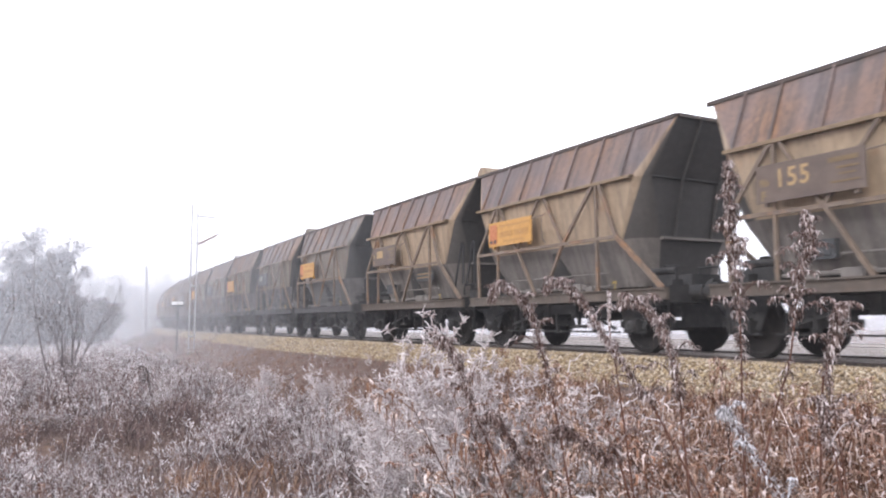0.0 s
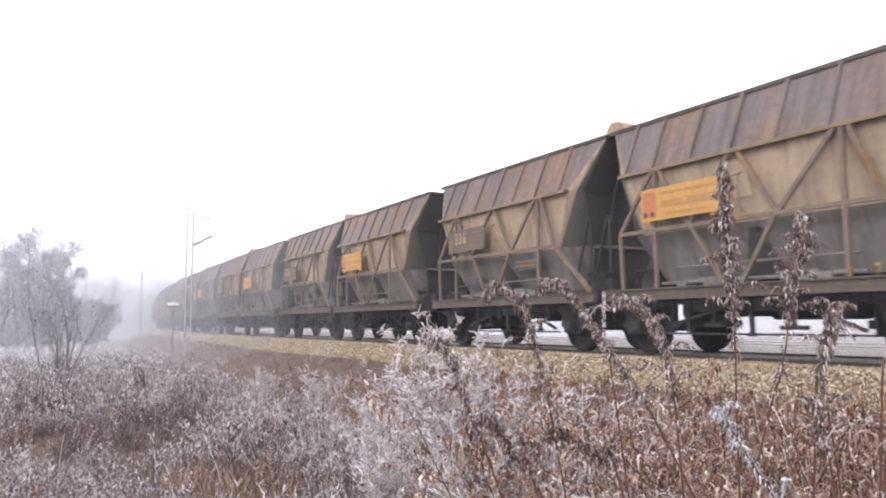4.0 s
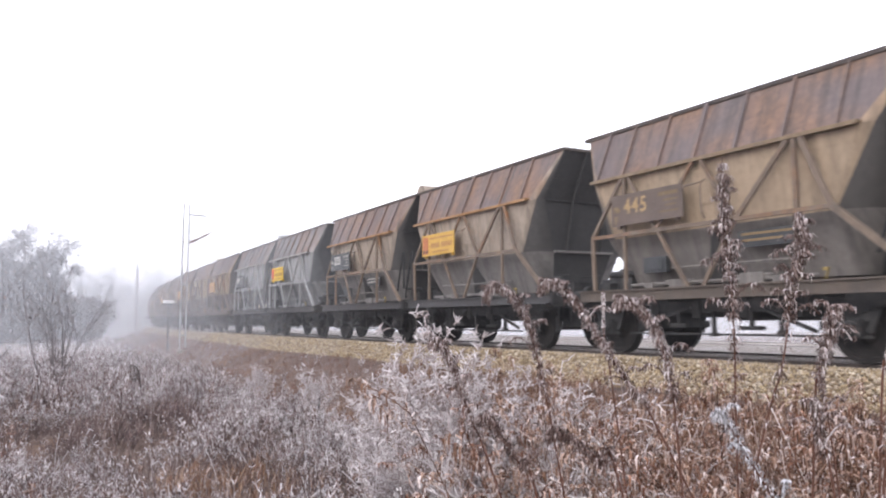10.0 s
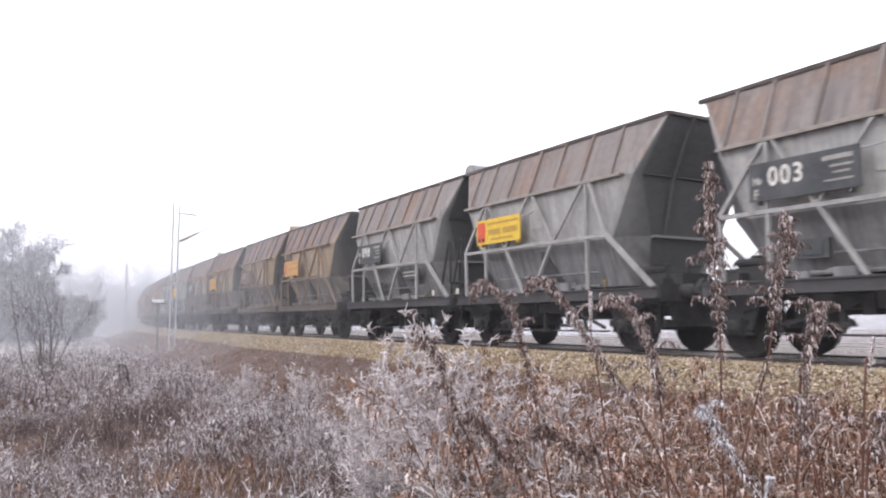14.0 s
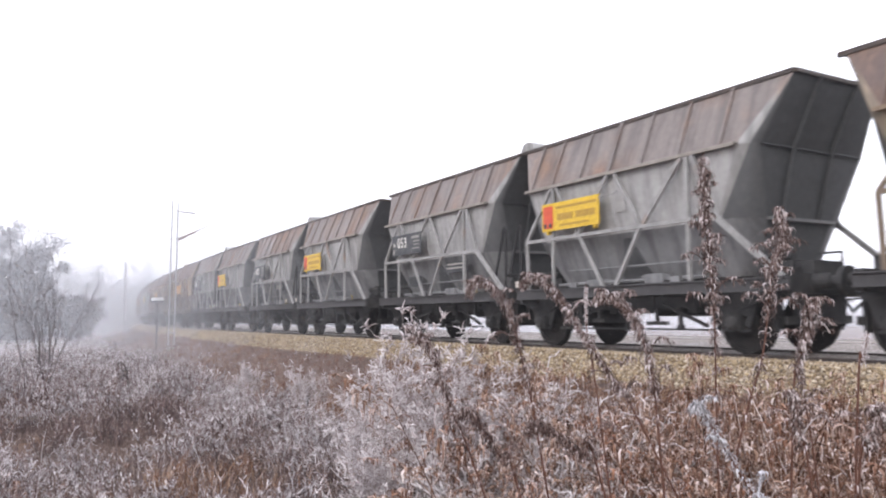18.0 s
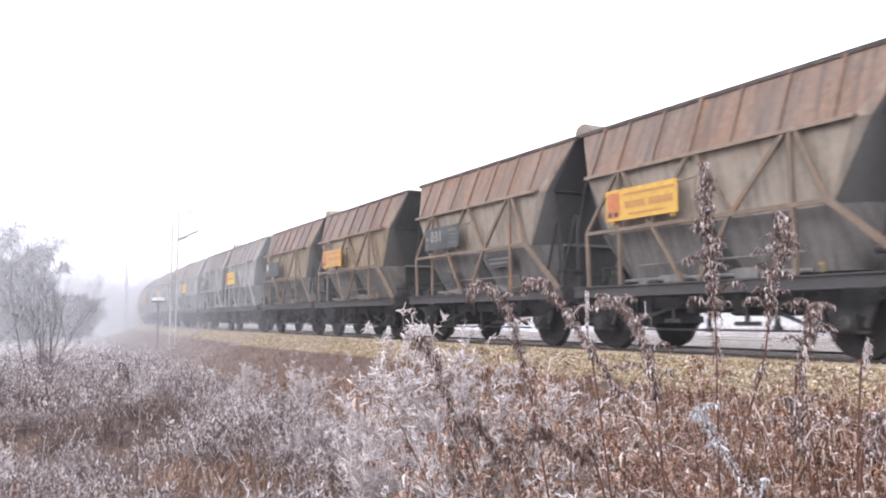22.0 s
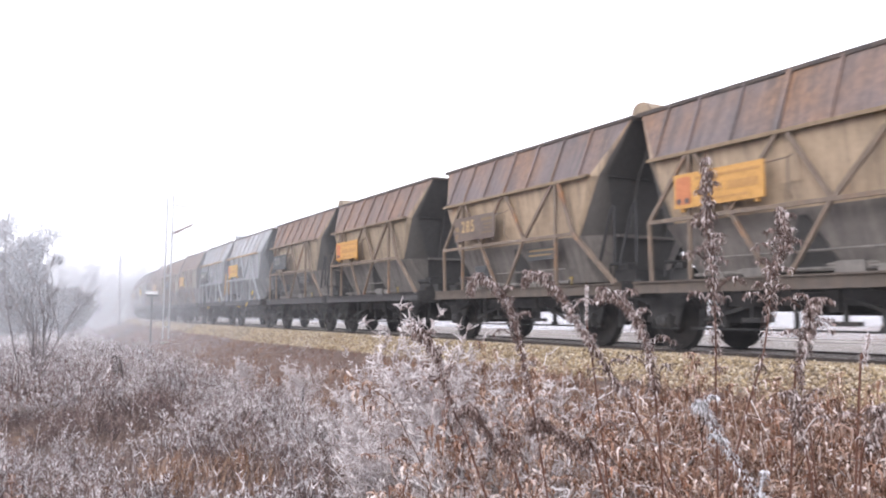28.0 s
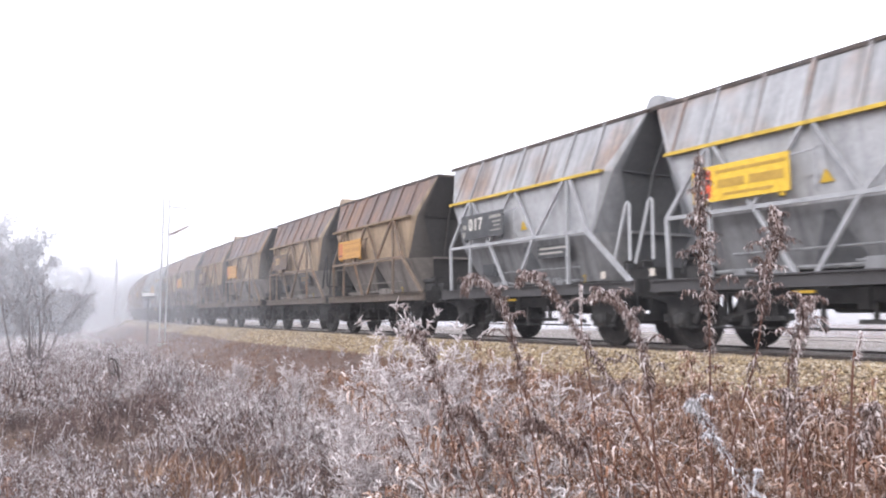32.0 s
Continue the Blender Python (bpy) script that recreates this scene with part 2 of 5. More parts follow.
M_GROUND = ground_material()
M_FROST = foliage("rimed_stems", [(0.0, (0.15, 0.095, 0.083)), (0.4, (0.29, 0.22, 0.21)), (0.75, (0.46, 0.4, 0.4)), (1.0, (0.63, 0.59, 0.605))])
M_BROWN = foliage("dry_brown_stems", [(0.0, (0.05, 0.026, 0.019)), (0.38, (0.135, 0.058, 0.034)), (0.58, (0.225, 0.116, 0.074)), (0.78, (0.34, 0.24, 0.2)), (1.0, (0.56, 0.49, 0.475))], clump=(2.5, 0.65, 1.15))
M_STRAW = foliage("dry_grass", [(0.0, (0.05, 0.033, 0.031)), (0.45, (0.105, 0.073, 0.066)), (0.8, (0.17, 0.124, 0.108)), (1.0, (0.32, 0.275, 0.265))])
M_RUST_GRASS = foliage("russet_grass", [(0.0, (0.055, 0.022, 0.015)), (0.5, (0.135, 0.056, 0.034)), (0.9, (0.21, 0.1, 0.062)), (1.0, (0.27, 0.2, 0.165))])
M_LEAF = foliage("withered_rimed_leaf", [(0.0, (0.05, 0.031, 0.027)), (0.38, (0.115, 0.075, 0.067)), (0.62, (0.24, 0.18, 0.168)), (0.82, (0.41, 0.355, 0.35)), (1.0, (0.6, 0.55, 0.555))])
M_STEM = foliage("weed_stem", [(0.0, (0.068, 0.03, 0.022)), (1.0, (0.12, 0.058, 0.042))])
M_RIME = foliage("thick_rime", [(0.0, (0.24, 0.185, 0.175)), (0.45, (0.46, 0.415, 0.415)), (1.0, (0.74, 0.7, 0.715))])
M_BLUE_RIME = foliage("bluish_rime", [(0.0, (0.16, 0.15, 0.16)), (0.5, (0.36, 0.355, 0.375)), (1.0, (0.62, 0.62, 0.66))])
M_MEADOW = foliage("rimed_stalk", [(0.0, (0.06, 0.037, 0.034)), (0.4, (0.13, 0.085, 0.073)), (0.68, (0.22, 0.165, 0.152)), (0.85, (0.4, 0.36, 0.36)), (1.0, (0.64, 0.62, 0.65))])
M_SLOPE = foliage("slope_stalk", [(0.0, (0.075, 0.038, 0.024)), (0.5, (0.2, 0.1, 0.055)), (0.8, (0.33, 0.215, 0.14)), (1.0, (0.5, 0.42, 0.4))])
M_TAN = foliage("pale_dry_stems", [(0.0, (0.085, 0.045, 0.032)), (0.38, (0.19, 0.106, 0.069)), (0.7, (0.35, 0.242, 0.19)), (1.0, (0.6, 0.525, 0.505))])
M_PLUME = foliage("dark_withered_plume", [(0.0, (0.035, 0.021, 0.019)), (0.6, (0.095, 0.058, 0.05)), (0.85, (0.19, 0.135, 0.125)), (1.0, (0.42, 0.36, 0.35))])
M_HEATH = foliage("dry_heather", [(0.0, (0.075, 0.05, 0.05)), (0.45, (0.12, 0.083, 0.08)), (0.8, (0.175, 0.122, 0.108)), (1.0, (0.24, 0.185, 0.175))], clump=(1.5, 0.6, 1.3))
M_GRAIN = foliage("rime_grain", [(0.0, (0.4, 0.355, 0.36)), (0.5, (0.55, 0.515, 0.525)), (1.0, (0.7, 0.67, 0.69))], clump=(1.7, 0.55, 1.2))
M_TWIG = foliage("dark_twig", [(0.0, (0.04, 0.033, 0.032)), (1.0, (0.085, 0.07, 0.068))])
M_SHRUB = foliage("rimed_bare_twig", [(0.0, (0.07, 0.06, 0.06)), (1.0, (0.16, 0.14, 0.145))])
M_TREE_LEAF = foliage("rimed_foliage", [(0.0, (0.1, 0.1, 0.105)), (0.6, (0.16, 0.16, 0.17)), (1.0, (0.25, 0.25, 0.265))])


def fog_material(name, cover, low):
    """Thin mist that fades out upwards and lies thicker, by low, over the meadow's ground."""
    m = bpy.data.materials.new(name)
    m.use_nodes = True
    n, l = m.node_tree.nodes, m.node_tree.links
    n.clear()
    t, d, tr = n.new("ShaderNodeBsdfTransparent"), n.new("ShaderNodeBsdfDiffuse"), n.new("ShaderNodeBsdfTranslucent")
    d.inputs[0].default_value = tr.inputs[0].default_value = (0.67, 0.69, 0.73, 1)
    both, out_mix, out = n.new("ShaderNodeMixShader"), n.new("ShaderNodeMixShader"), n.new("ShaderNodeOutputMaterial")
    l.new(d.outputs[0], both.inputs[1])
    l.new(tr.outputs[0], both.inputs[2])
    tc, sep, thin = n.new("ShaderNodeTexCoord"), n.new("ShaderNodeSeparateXYZ"), n.new("ShaderNodeMapRange")
    l.new(tc.outputs["Object"], sep.inputs[0])
    l.new(sep.outputs["Z"], thin.inputs["Value"])
    thin.interpolation_type = "SMOOTHSTEP"
    for sock, v in (("From Min", 3.0), ("From Max", 18.0), ("To Min", cover), ("To Max", 0.0)):
        thin.inputs[sock].default_value = v
    down, side, near, total = n.new("ShaderNodeMapRange"), n.new("ShaderNodeMapRange"), n.new("ShaderNodeMath"), n.new("ShaderNodeMath")
    near.operation, total.operation = "MULTIPLY", "ADD"
    for k, axis, ends in ((down, "Z", (-1.0, 2.6, low, 0.0)), (side, "X", (1.5, 8.0, 1.0, 0.0))):
        k.interpolation_type = "SMOOTHSTEP"
        l.new(sep.outputs[axis], k.inputs["Value"])
        for sock, v in zip(("From Min", "From Max", "To Min", "To Max"), ends):
            k.inputs[sock].default_value = v
    l.new(down.outputs[0], near.inputs[0])
    l.new(side.outputs[0], near.inputs[1])
    l.new(near.outputs[0], total.inputs[0])
    l.new(thin.outputs[0], total.inputs[1])
    l.new(total.outputs[0], out_mix.inputs[0])
    l.new(t.outputs[0], out_mix.inputs[1])
    l.new(both.outputs[0], out_mix.inputs[2])
    l.new(out_mix.outputs[0], out.inputs[0])
    return m


# ---- building blocks ----
def mesh_ob(name, verts, faces, material, parent=None, label="", smooth=False):
    me = bpy.data.meshes.new(name)
    me.from_pydata([tuple(v) for v in verts], [], faces)
    me.materials.append(material)
    if smooth:
        me.polygons.foreach_set("use_smooth", [True] * len(me.polygons))
    me.update()
    ob = new(name, me)
    if parent is not None:
        ob.parent = parent
    if label:
        ob["label"] = label
    return ob


def part(name, bm, material, parent, label=""):
    me = bpy.data.meshes.new(name)
    bmesh.ops.recalc_face_normals(bm, faces=bm.faces)
    bm.to_mesh(me)
    bm.free()
    me.materials.append(material)
    ob = new(name, me)
    ob.parent = parent
    if label:
        ob["label"] = label
    return ob


def add_box(bm, x0, x1, y0, y1, z0, z1):
    v = [bm.verts.new((x, y, z)) for x in (x0, x1) for y in (y0, y1) for z in (z0, z1)]
    for f in ((0, 1, 3, 2), (4, 6, 7, 5), (0, 4, 5, 1), (2, 3, 7, 6), (0, 2, 6, 4), (1, 5, 7, 3)):
        bm.faces.new([v[i] for i in f])


def add_bar(bm, p, q, w, h, up=(1, 0, 0)):
    """A straight bar from p to q, w across and h deep along up."""
    p, q, up = Vector(p), Vector(q), Vector(up)
    d = (q - p).normalized()
    a = d.cross(up).normalized() * w / 2
    b = d.cross(a).normalized() * h / 2
    v = [bm.verts.new(e + s * a + t * b) for e in (p, q) for s, t in ((-1, -1), (1, -1), (1, 1), (-1, 1))]
    for f in ((0, 1, 2, 3), (7, 6, 5, 4), (0, 4, 5, 1), (1, 5, 6, 2), (2, 6, 7, 3), (3, 7, 4, 0)):
        bm.faces.new([v[i] for i in f])


def add_tube(bm, pts, radii, sides=6):
    """A tapered tube through pts."""
    rings = []
    for i, p in enumerate(pts):
        d = (Vector(pts[min(i + 1, len(pts) - 1)]) - Vector(pts[max(i - 1, 0)])).normalized()
        a = d.cross(Vector((0.13, 0.31, 0.94)) if abs(d.z) < 0.9 else Vector((1, 0, 0))).normalized()
        b = d.cross(a)
        r = radii[i] if isinstance(radii, (list, tuple)) else radii
        rings.append([bm.verts.new(Vector(p) + (a * math.cos(k * math.tau / sides) + b * math.sin(k * math.tau / sides)) * r) for k in range(sides)])
    for r0, r1 in zip(rings, rings[1:]):
        for k in range(sides):
            bm.faces.new((r0[k], r0[(k + 1) % sides], r1[(k + 1) % sides], r1[k]))
    bm.faces.new(rings[0][::-1])
    bm.faces.new(rings[-1])


def add_disc(bm, x0, x1, y, z, profile, sides=24):
    """A turned body about an axle along x; profile: (share of the width, radius) from x0 to x1."""
    rings = []
    for k, r in profile:
        x = x0 + (x1 - x0) * k
        rings.append([bm.verts.new((x, y + r * math.cos(i * math.tau / sides), z + r * math.sin(i * math.tau / sides))) for i in range(sides)])
    for r0, r1 in zip(rings, rings[1:]):
        for i in range(sides):
            bm.faces.new((r0[i], r0[(i + 1) % sides], r1[(i + 1) % sides], r1[i]))
    bm.faces.new(rings[0][::-1])
    bm.faces.new(rings[-1])


def add_panel(bm, quad, thick):
    """A sheet of steel: the outer quad and its inner face."""
    q = [Vector(p) for p in quad]
    nrm = (q[1] - q[0]).cross(q[2] - q[0]).normalized()
    a = [bm.verts.new(p) for p in q]
    b = [bm.verts.new(p - nrm * thick) for p in q]
    bm.faces.new(a)
    bm.faces.new(b[::-1])
    for i in range(4):
        j = (i + 1) % 4
        bm.faces.new((a[i], b[i], b[j], a[j]))


def one(fn, *args):
    bm = bmesh.new()
    fn(bm, *args)
    return bm


# ---- the ground ----
PROFILE = ((-400, -1.05), (-60, -1.0), (-9.0, -1.0), (-7.0, -1.02), (-6.2, -1.12), (-5.3, -1.5), (-4.8, -1.5), (-3.2, -0.86), (-2.1, -0.42), (-1.9, -0.42), (-1.7, -0.62), (8.6, -0.62), (11.5, -2.2), (40, -2.6), (400, -3.0))


def ground_z(x, y):
    o = offset_of(x, y)
    z = np.interp(o, [p[0] for p in PROFILE], [p[1] for p in PROFILE])
    if o < -3.0:
        z += 0.10 * noise.noise(Vector((x * 0.45, y * 0.45, 0))) + 0.05 * noise.noise(Vector((x * 1.7, y * 1.7, 3)))
    return float(z)


def build_ground():
    def steps(stops):
        out = []
        for a, b, d in stops:
            k = max(1, round((b - a) / d))
            out += [a + (b - a) * i / k for i in range(k)]
        return out + [stops[-1][1]]
    xs = steps(((-900, -300, 150), (-300, -60, 30), (-60, -14, 4), (-14, -4, 1.0), (-4, 12, 0.4), (12, 30, 0.9), (30, 80, 4), (80, 300, 30), (300, 1200, 150)))
    ys = steps(((-700, -260, 110), (-260, -20, 12), (-20, 0, 2), (0, 40, 0.5), (40, 110, 1.5), (110, 320, 8), (320, 1500, 150)))
    verts = [(x, y, ground_z(x, y)) for y in ys for x in xs]
    w = len(xs)
    faces = [(j * w + i, j * w + i + 1, (j + 1) * w + i + 1, (j + 1) * w + i) for j in range(len(ys) - 1) for i in range(w - 1)]
    return tagged(mesh_ob("ground", verts, faces, M_GROUND, smooth=True), "brown winter meadow soil with rime, ditch and embankment", "ground", kind="structure")


build_ground()


def sweep(name, profile, s0, s1, step, material, parent=None, closed=True, label=""):
    """A section (offset, height) drawn along the line of the track."""
    n = max(2, int((s1 - s0) / step))
    verts, faces, w = [], [], len(profile)
    for i in range(n + 1):
        s = s0 + (s1 - s0) * i / n
        for o, z in profile:
            x, y, _ = on_track(s, o)
            verts.append((x, y, z))
    for i in range(n):
        for k in range(w if closed else w - 1):
            a, b = i * w + k, i * w + (k + 1) % w
            faces.append((a, a + w, b + w, b))
    if closed:
        faces += [tuple(range(w))[::-1], tuple(n * w + k for k in range(w))]
    return mesh_ob(name, verts, faces, material, parent, label)


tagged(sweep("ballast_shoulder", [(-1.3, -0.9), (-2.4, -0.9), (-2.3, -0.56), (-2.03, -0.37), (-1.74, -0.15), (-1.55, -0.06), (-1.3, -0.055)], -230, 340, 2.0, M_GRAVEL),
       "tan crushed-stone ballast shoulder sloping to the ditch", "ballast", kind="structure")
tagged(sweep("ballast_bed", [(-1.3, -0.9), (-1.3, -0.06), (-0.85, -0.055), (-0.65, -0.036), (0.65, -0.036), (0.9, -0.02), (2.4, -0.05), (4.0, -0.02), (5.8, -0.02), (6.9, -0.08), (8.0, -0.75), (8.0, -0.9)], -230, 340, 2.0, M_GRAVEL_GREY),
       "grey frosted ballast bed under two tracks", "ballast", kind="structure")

RAIL = [(-0.036, 0.0), (-0.036, -0.04), (-0.01, -0.055), (-0.01, -0.15), (-0.07, -0.16), (-0.07, -0.172), (0.07, -0.172), (0.07, -0.16), (0.01, -0.15), (0.01, -0.055), (0.036, -0.04), (0.036, 0.0)]


def railway_track(mid, label, s0, s1, steel):
    root = new("railway_track")
    tagged(root, label, "railway track", "railway tracks", "structure")
    for side in (-0.7525, 0.7525):
        sweep("rail", [(mid + side + o, z) for o, z in RAIL], -230, 340, 2.0, steel, root)
    bm = bmesh.new()
    v = []
    for y, h in ((-1.3, 0.0), (-0.55, -0.03), (0.55, -0.03), (1.3, 0.0)):
        v.append([bm.verts.new((y, d, z)) for d, z in ((-0.14, -0.36), (-0.11, -0.172 + h), (0.11, -0.172 + h), (0.14, -0.36))])
    for a, b in zip(v, v[1:]):
        for k in range(4):
            bm.faces.new((a[k], a[(k + 1) % 4], b[(k + 1) % 4], b[k]))
    bm.faces.new(v[0])
    bm.faces.new(v[-1][::-1])
    first = part("sleeper", bm, M_SLEEPER, root)
    s = s0
    ob = first
    while s < s1:
        x, y, a = on_track(s, mid)
        ob.matrix_basis = pose(x, y, 0, 0, 0, -math.degrees(a))
        s += 0.62
        if s < s1:
            ob = new("sleeper", first.data)
            ob.parent = root
    return root


railway_track(0.0, "main railway track of rusty rails on concrete sleepers", 1.0, 62, M_RAIL)
railway_track(SECOND, "second railway track beside the train, frosted rails", 3.0, 62, M_RAIL_FROST)

# ---- the wagons ----
# Heights over the rail, half widths, and reach along the wagon from its leading end.
LEVELS = ((3.98, 1.02, 0.0, 6.17), (3.02, 1.42, 0.64, 5.47), (2.0, 1.25, 0.9, 4.98), (1.16, 0.95, 1.28, 4.82))
SIDE = 1.5


def along(l):
    return AXLE_MID - l


def side_quad(k, sx, l0=0.0, l1=1.0, out=0.0):
    """The side panel between level k and the next; sx: -1 or 1."""
    (za, wa, a0, a1), (zb, wb, b0, b1) = LEVELS[k], LEVELS[k + 1]
    pt = lambda z, w, l: (sx * (w + out), along(l), z)
    q = [pt(za, wa, a0 + (a1 - a0) * l0), pt(zb, wb, b0 + (b1 - b0) * l0), pt(zb, wb, b0 + (b1 - b0) * l1), pt(za, wa, a0 + (a1 - a0) * l1)]
    return q if sx < 0 else q[::-1]


ROUND = (0.03, 0.24, 0.48, 0.36)  # how far the corners are rounded at each level


def end_quad(k, trailing):
    (za, wa, a0, a1), (zb, wb, b0, b1) = LEVELS[k], LEVELS[k + 1]
    ca, cb = ROUND[k], ROUND[k + 1]
    la, lb = (a1 + ca, b1 + cb) if trailing else (a0 - ca, b0 - cb)
    q = [(-wa + ca, along(la), za), (-wb + cb, along(lb), zb), (wb - cb, along(lb), zb), (wa - ca, along(la), za)]
    return q if trailing else q[::-1]


def corner_plate(bm, sx, trailing, levels, starts, ends):
    """The rounded sheet between a side and an end, between two angles of its bend."""
    rings = []
    for k, a0, a1 in zip(levels, starts, ends):
        (z, w, l0, l1), c = LEVELS[k], ROUND[k]
        row = []
        for i in range(5):
            a = radians(a0 + (a1 - a0) * i / 4)
            l = l1 + c * math.sin(a) if trailing else l0 - c * math.sin(a)
            row.append(bm.verts.new((sx * (w - c + c * math.cos(a)), along(l), z)))
        rings.append(row)
    for r0, r1 in zip(rings, rings[1:]):
        for i in range(4):
            f = bm.faces.new((r0[i], r0[i + 1], r1[i + 1], r1[i]))
            f.smooth = True


def wagon_body(root):
    for sx in (-1, 1):
        part("upper_side", one(add_panel, side_quad(0, sx), 0.02), M_BAND, root, "rust-stained upper side panel")
        part("lower_side", one(add_panel, side_quad(1, sx), 0.02), M_PAINT, root)
        part("chute_side", one(add_panel, side_quad(2, sx), 0.02), M_CHUTE, root, "dusty grey hopper chute")
        for l in (0.63, 1.27, 2.07, 2.83, 3.6, 4.4, 5.19):
            big = l == 2.83
            top, foot = (sx * (LEVELS[0][1] + 0.02), along(l), LEVELS[0][0]), (sx * (LEVELS[1][1] + 0.02), along(l), LEVELS[1][0])
            part("side_rib", one(add_bar, top, foot, 0.075 if big else 0.045, 0.045 if big else 0.03), M_BAND, root)
        (zt, wt, t0, t1), (zl, wl, l0, l1) = LEVELS[0], LEVELS[1]
        bm = bmesh.new()
        add_box(bm, sx * (wt - 0.03), sx * (wt + 0.035), along(t1 + 0.03), along(t0 - 0.12), zt - 0.03, zt + 0.035)
        part("top_rim", bm, M_RIM, root, "dark steel top rim")
        bm = bmesh.new()
        add_box(bm, sx * (wl - 0.02), sx * (SIDE + 0.015), along(l1 + 0.05), along(l0 - 0.08), zl + 0.01, zl + 0.035)
        add_box(bm, sx * (SIDE - 0.015), sx * (SIDE + 0.03), along(l1 + 0.05), along(l0 - 0.08), zl - 0.022, zl + 0.03)
        part("ledge", bm, M_STRUT, root)
        # dark plate put in for the shaded gap at the join of the two chutes
        bm = bmesh.new()
        (za, wa, a0, a1), (zb, wb, b0, b1) = LEVELS[2], LEVELS[3]
        add_panel(bm, [(sx * (wa + 0.01), along(3.0), 1.9), (sx * (wb + 0.01), along(2.65), 1.17), (sx * (wb + 0.01), along(3.45), 1.17), (sx * (wa + 0.01), along(3.12), 1.9)][:: 1 if sx < 0 else -1], 0.015)
        part("chute_divider", bm, M_END, root, "dark plate standing in for the shaded gap between the chutes")
    for trailing in (False, True):
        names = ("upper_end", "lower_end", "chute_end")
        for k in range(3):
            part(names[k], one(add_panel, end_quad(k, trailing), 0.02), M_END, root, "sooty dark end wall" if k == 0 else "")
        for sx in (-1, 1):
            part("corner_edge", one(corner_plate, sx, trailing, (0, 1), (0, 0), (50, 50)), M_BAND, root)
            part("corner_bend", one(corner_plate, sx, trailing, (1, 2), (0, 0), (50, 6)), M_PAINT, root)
            # outer arc of the bend in a darker colour: soot and turned-away shade together
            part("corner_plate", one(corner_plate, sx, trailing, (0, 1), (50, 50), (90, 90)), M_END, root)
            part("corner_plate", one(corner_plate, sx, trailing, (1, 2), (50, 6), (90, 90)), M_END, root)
            part("chute_corner", one(corner_plate, sx, trailing, (2, 3), (0, 0), (90, 90)), M_CHUTE, root)
        zt, wt, t0, t1 = LEVELS[0]
        l = t1 + 0.03 if trailing else t0 - 0.03
        bm = bmesh.new()
        add_box(bm, -wt, wt, along(l) - 0.035, along(l) + 0.035, zt - 0.03, zt + 0.03)
        part("end_rim", bm, M_RIM, root)
        sgn = -1 if trailing else 1
        for x in (-0.45, 0.45):
            bm = bmesh.new()
            for k in (0, 1):
                q = end_quad(k, trailing)
                q = q if trailing else q[::-1]
                a, b = Vector(q[0]), Vector(q[1])
                a.x = x * (1.0 if k == 0 else 1.0)
                b.x = x
                a.y += sgn * 0.03
                b.y += sgn * 0.03
                add_bar(bm, a, b, 0.05, 0.06, (1, 0, 0))
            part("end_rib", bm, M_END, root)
        for lev, name in ((1, "end_beam"), (2, "end_flange")):
            z, w, a0, a1 = LEVELS[lev]
            c = ROUND[lev]
            l = a1 + c if trailing else a0 - c
            d = 0.02 if lev == 1 else 0.05
            bm = bmesh.new()
            add_box(bm, c - w, w - c, along(l) - d + sgn * 0.02, along(l) + d + sgn * 0.02, z - d / 2, z + d / 2)
            part(name, bm, M_END if lev == 1 else M_CHUTE, root)
    # coal, just under the rim
    nx, ny = 8, 26
    verts, faces = [], []
    for j in range(ny + 1):
        for i in range(nx + 1):
            x, y = -0.95 + 1.9 * i / nx, along(0.12 + 5.9 * j / ny)
            edge = min(i, nx - i, j, ny - j)
            verts.append((x, y, 3.84 + (0.0 if edge == 0 else 0.09 * noise.noise(Vector((x * 1.4, y * 1.1, 1))) + 0.05 * noise.noise(Vector((x * 4, y * 4, 2))))))
    for j in range(ny):
        for i in range(nx):
            a = j * (nx + 1) + i
            faces.append((a, a + 1, a + nx + 2, a + nx + 1))
    mesh_ob("coal_load", verts, faces, M_COAL, root, "black lump coal filling the hopper", True)


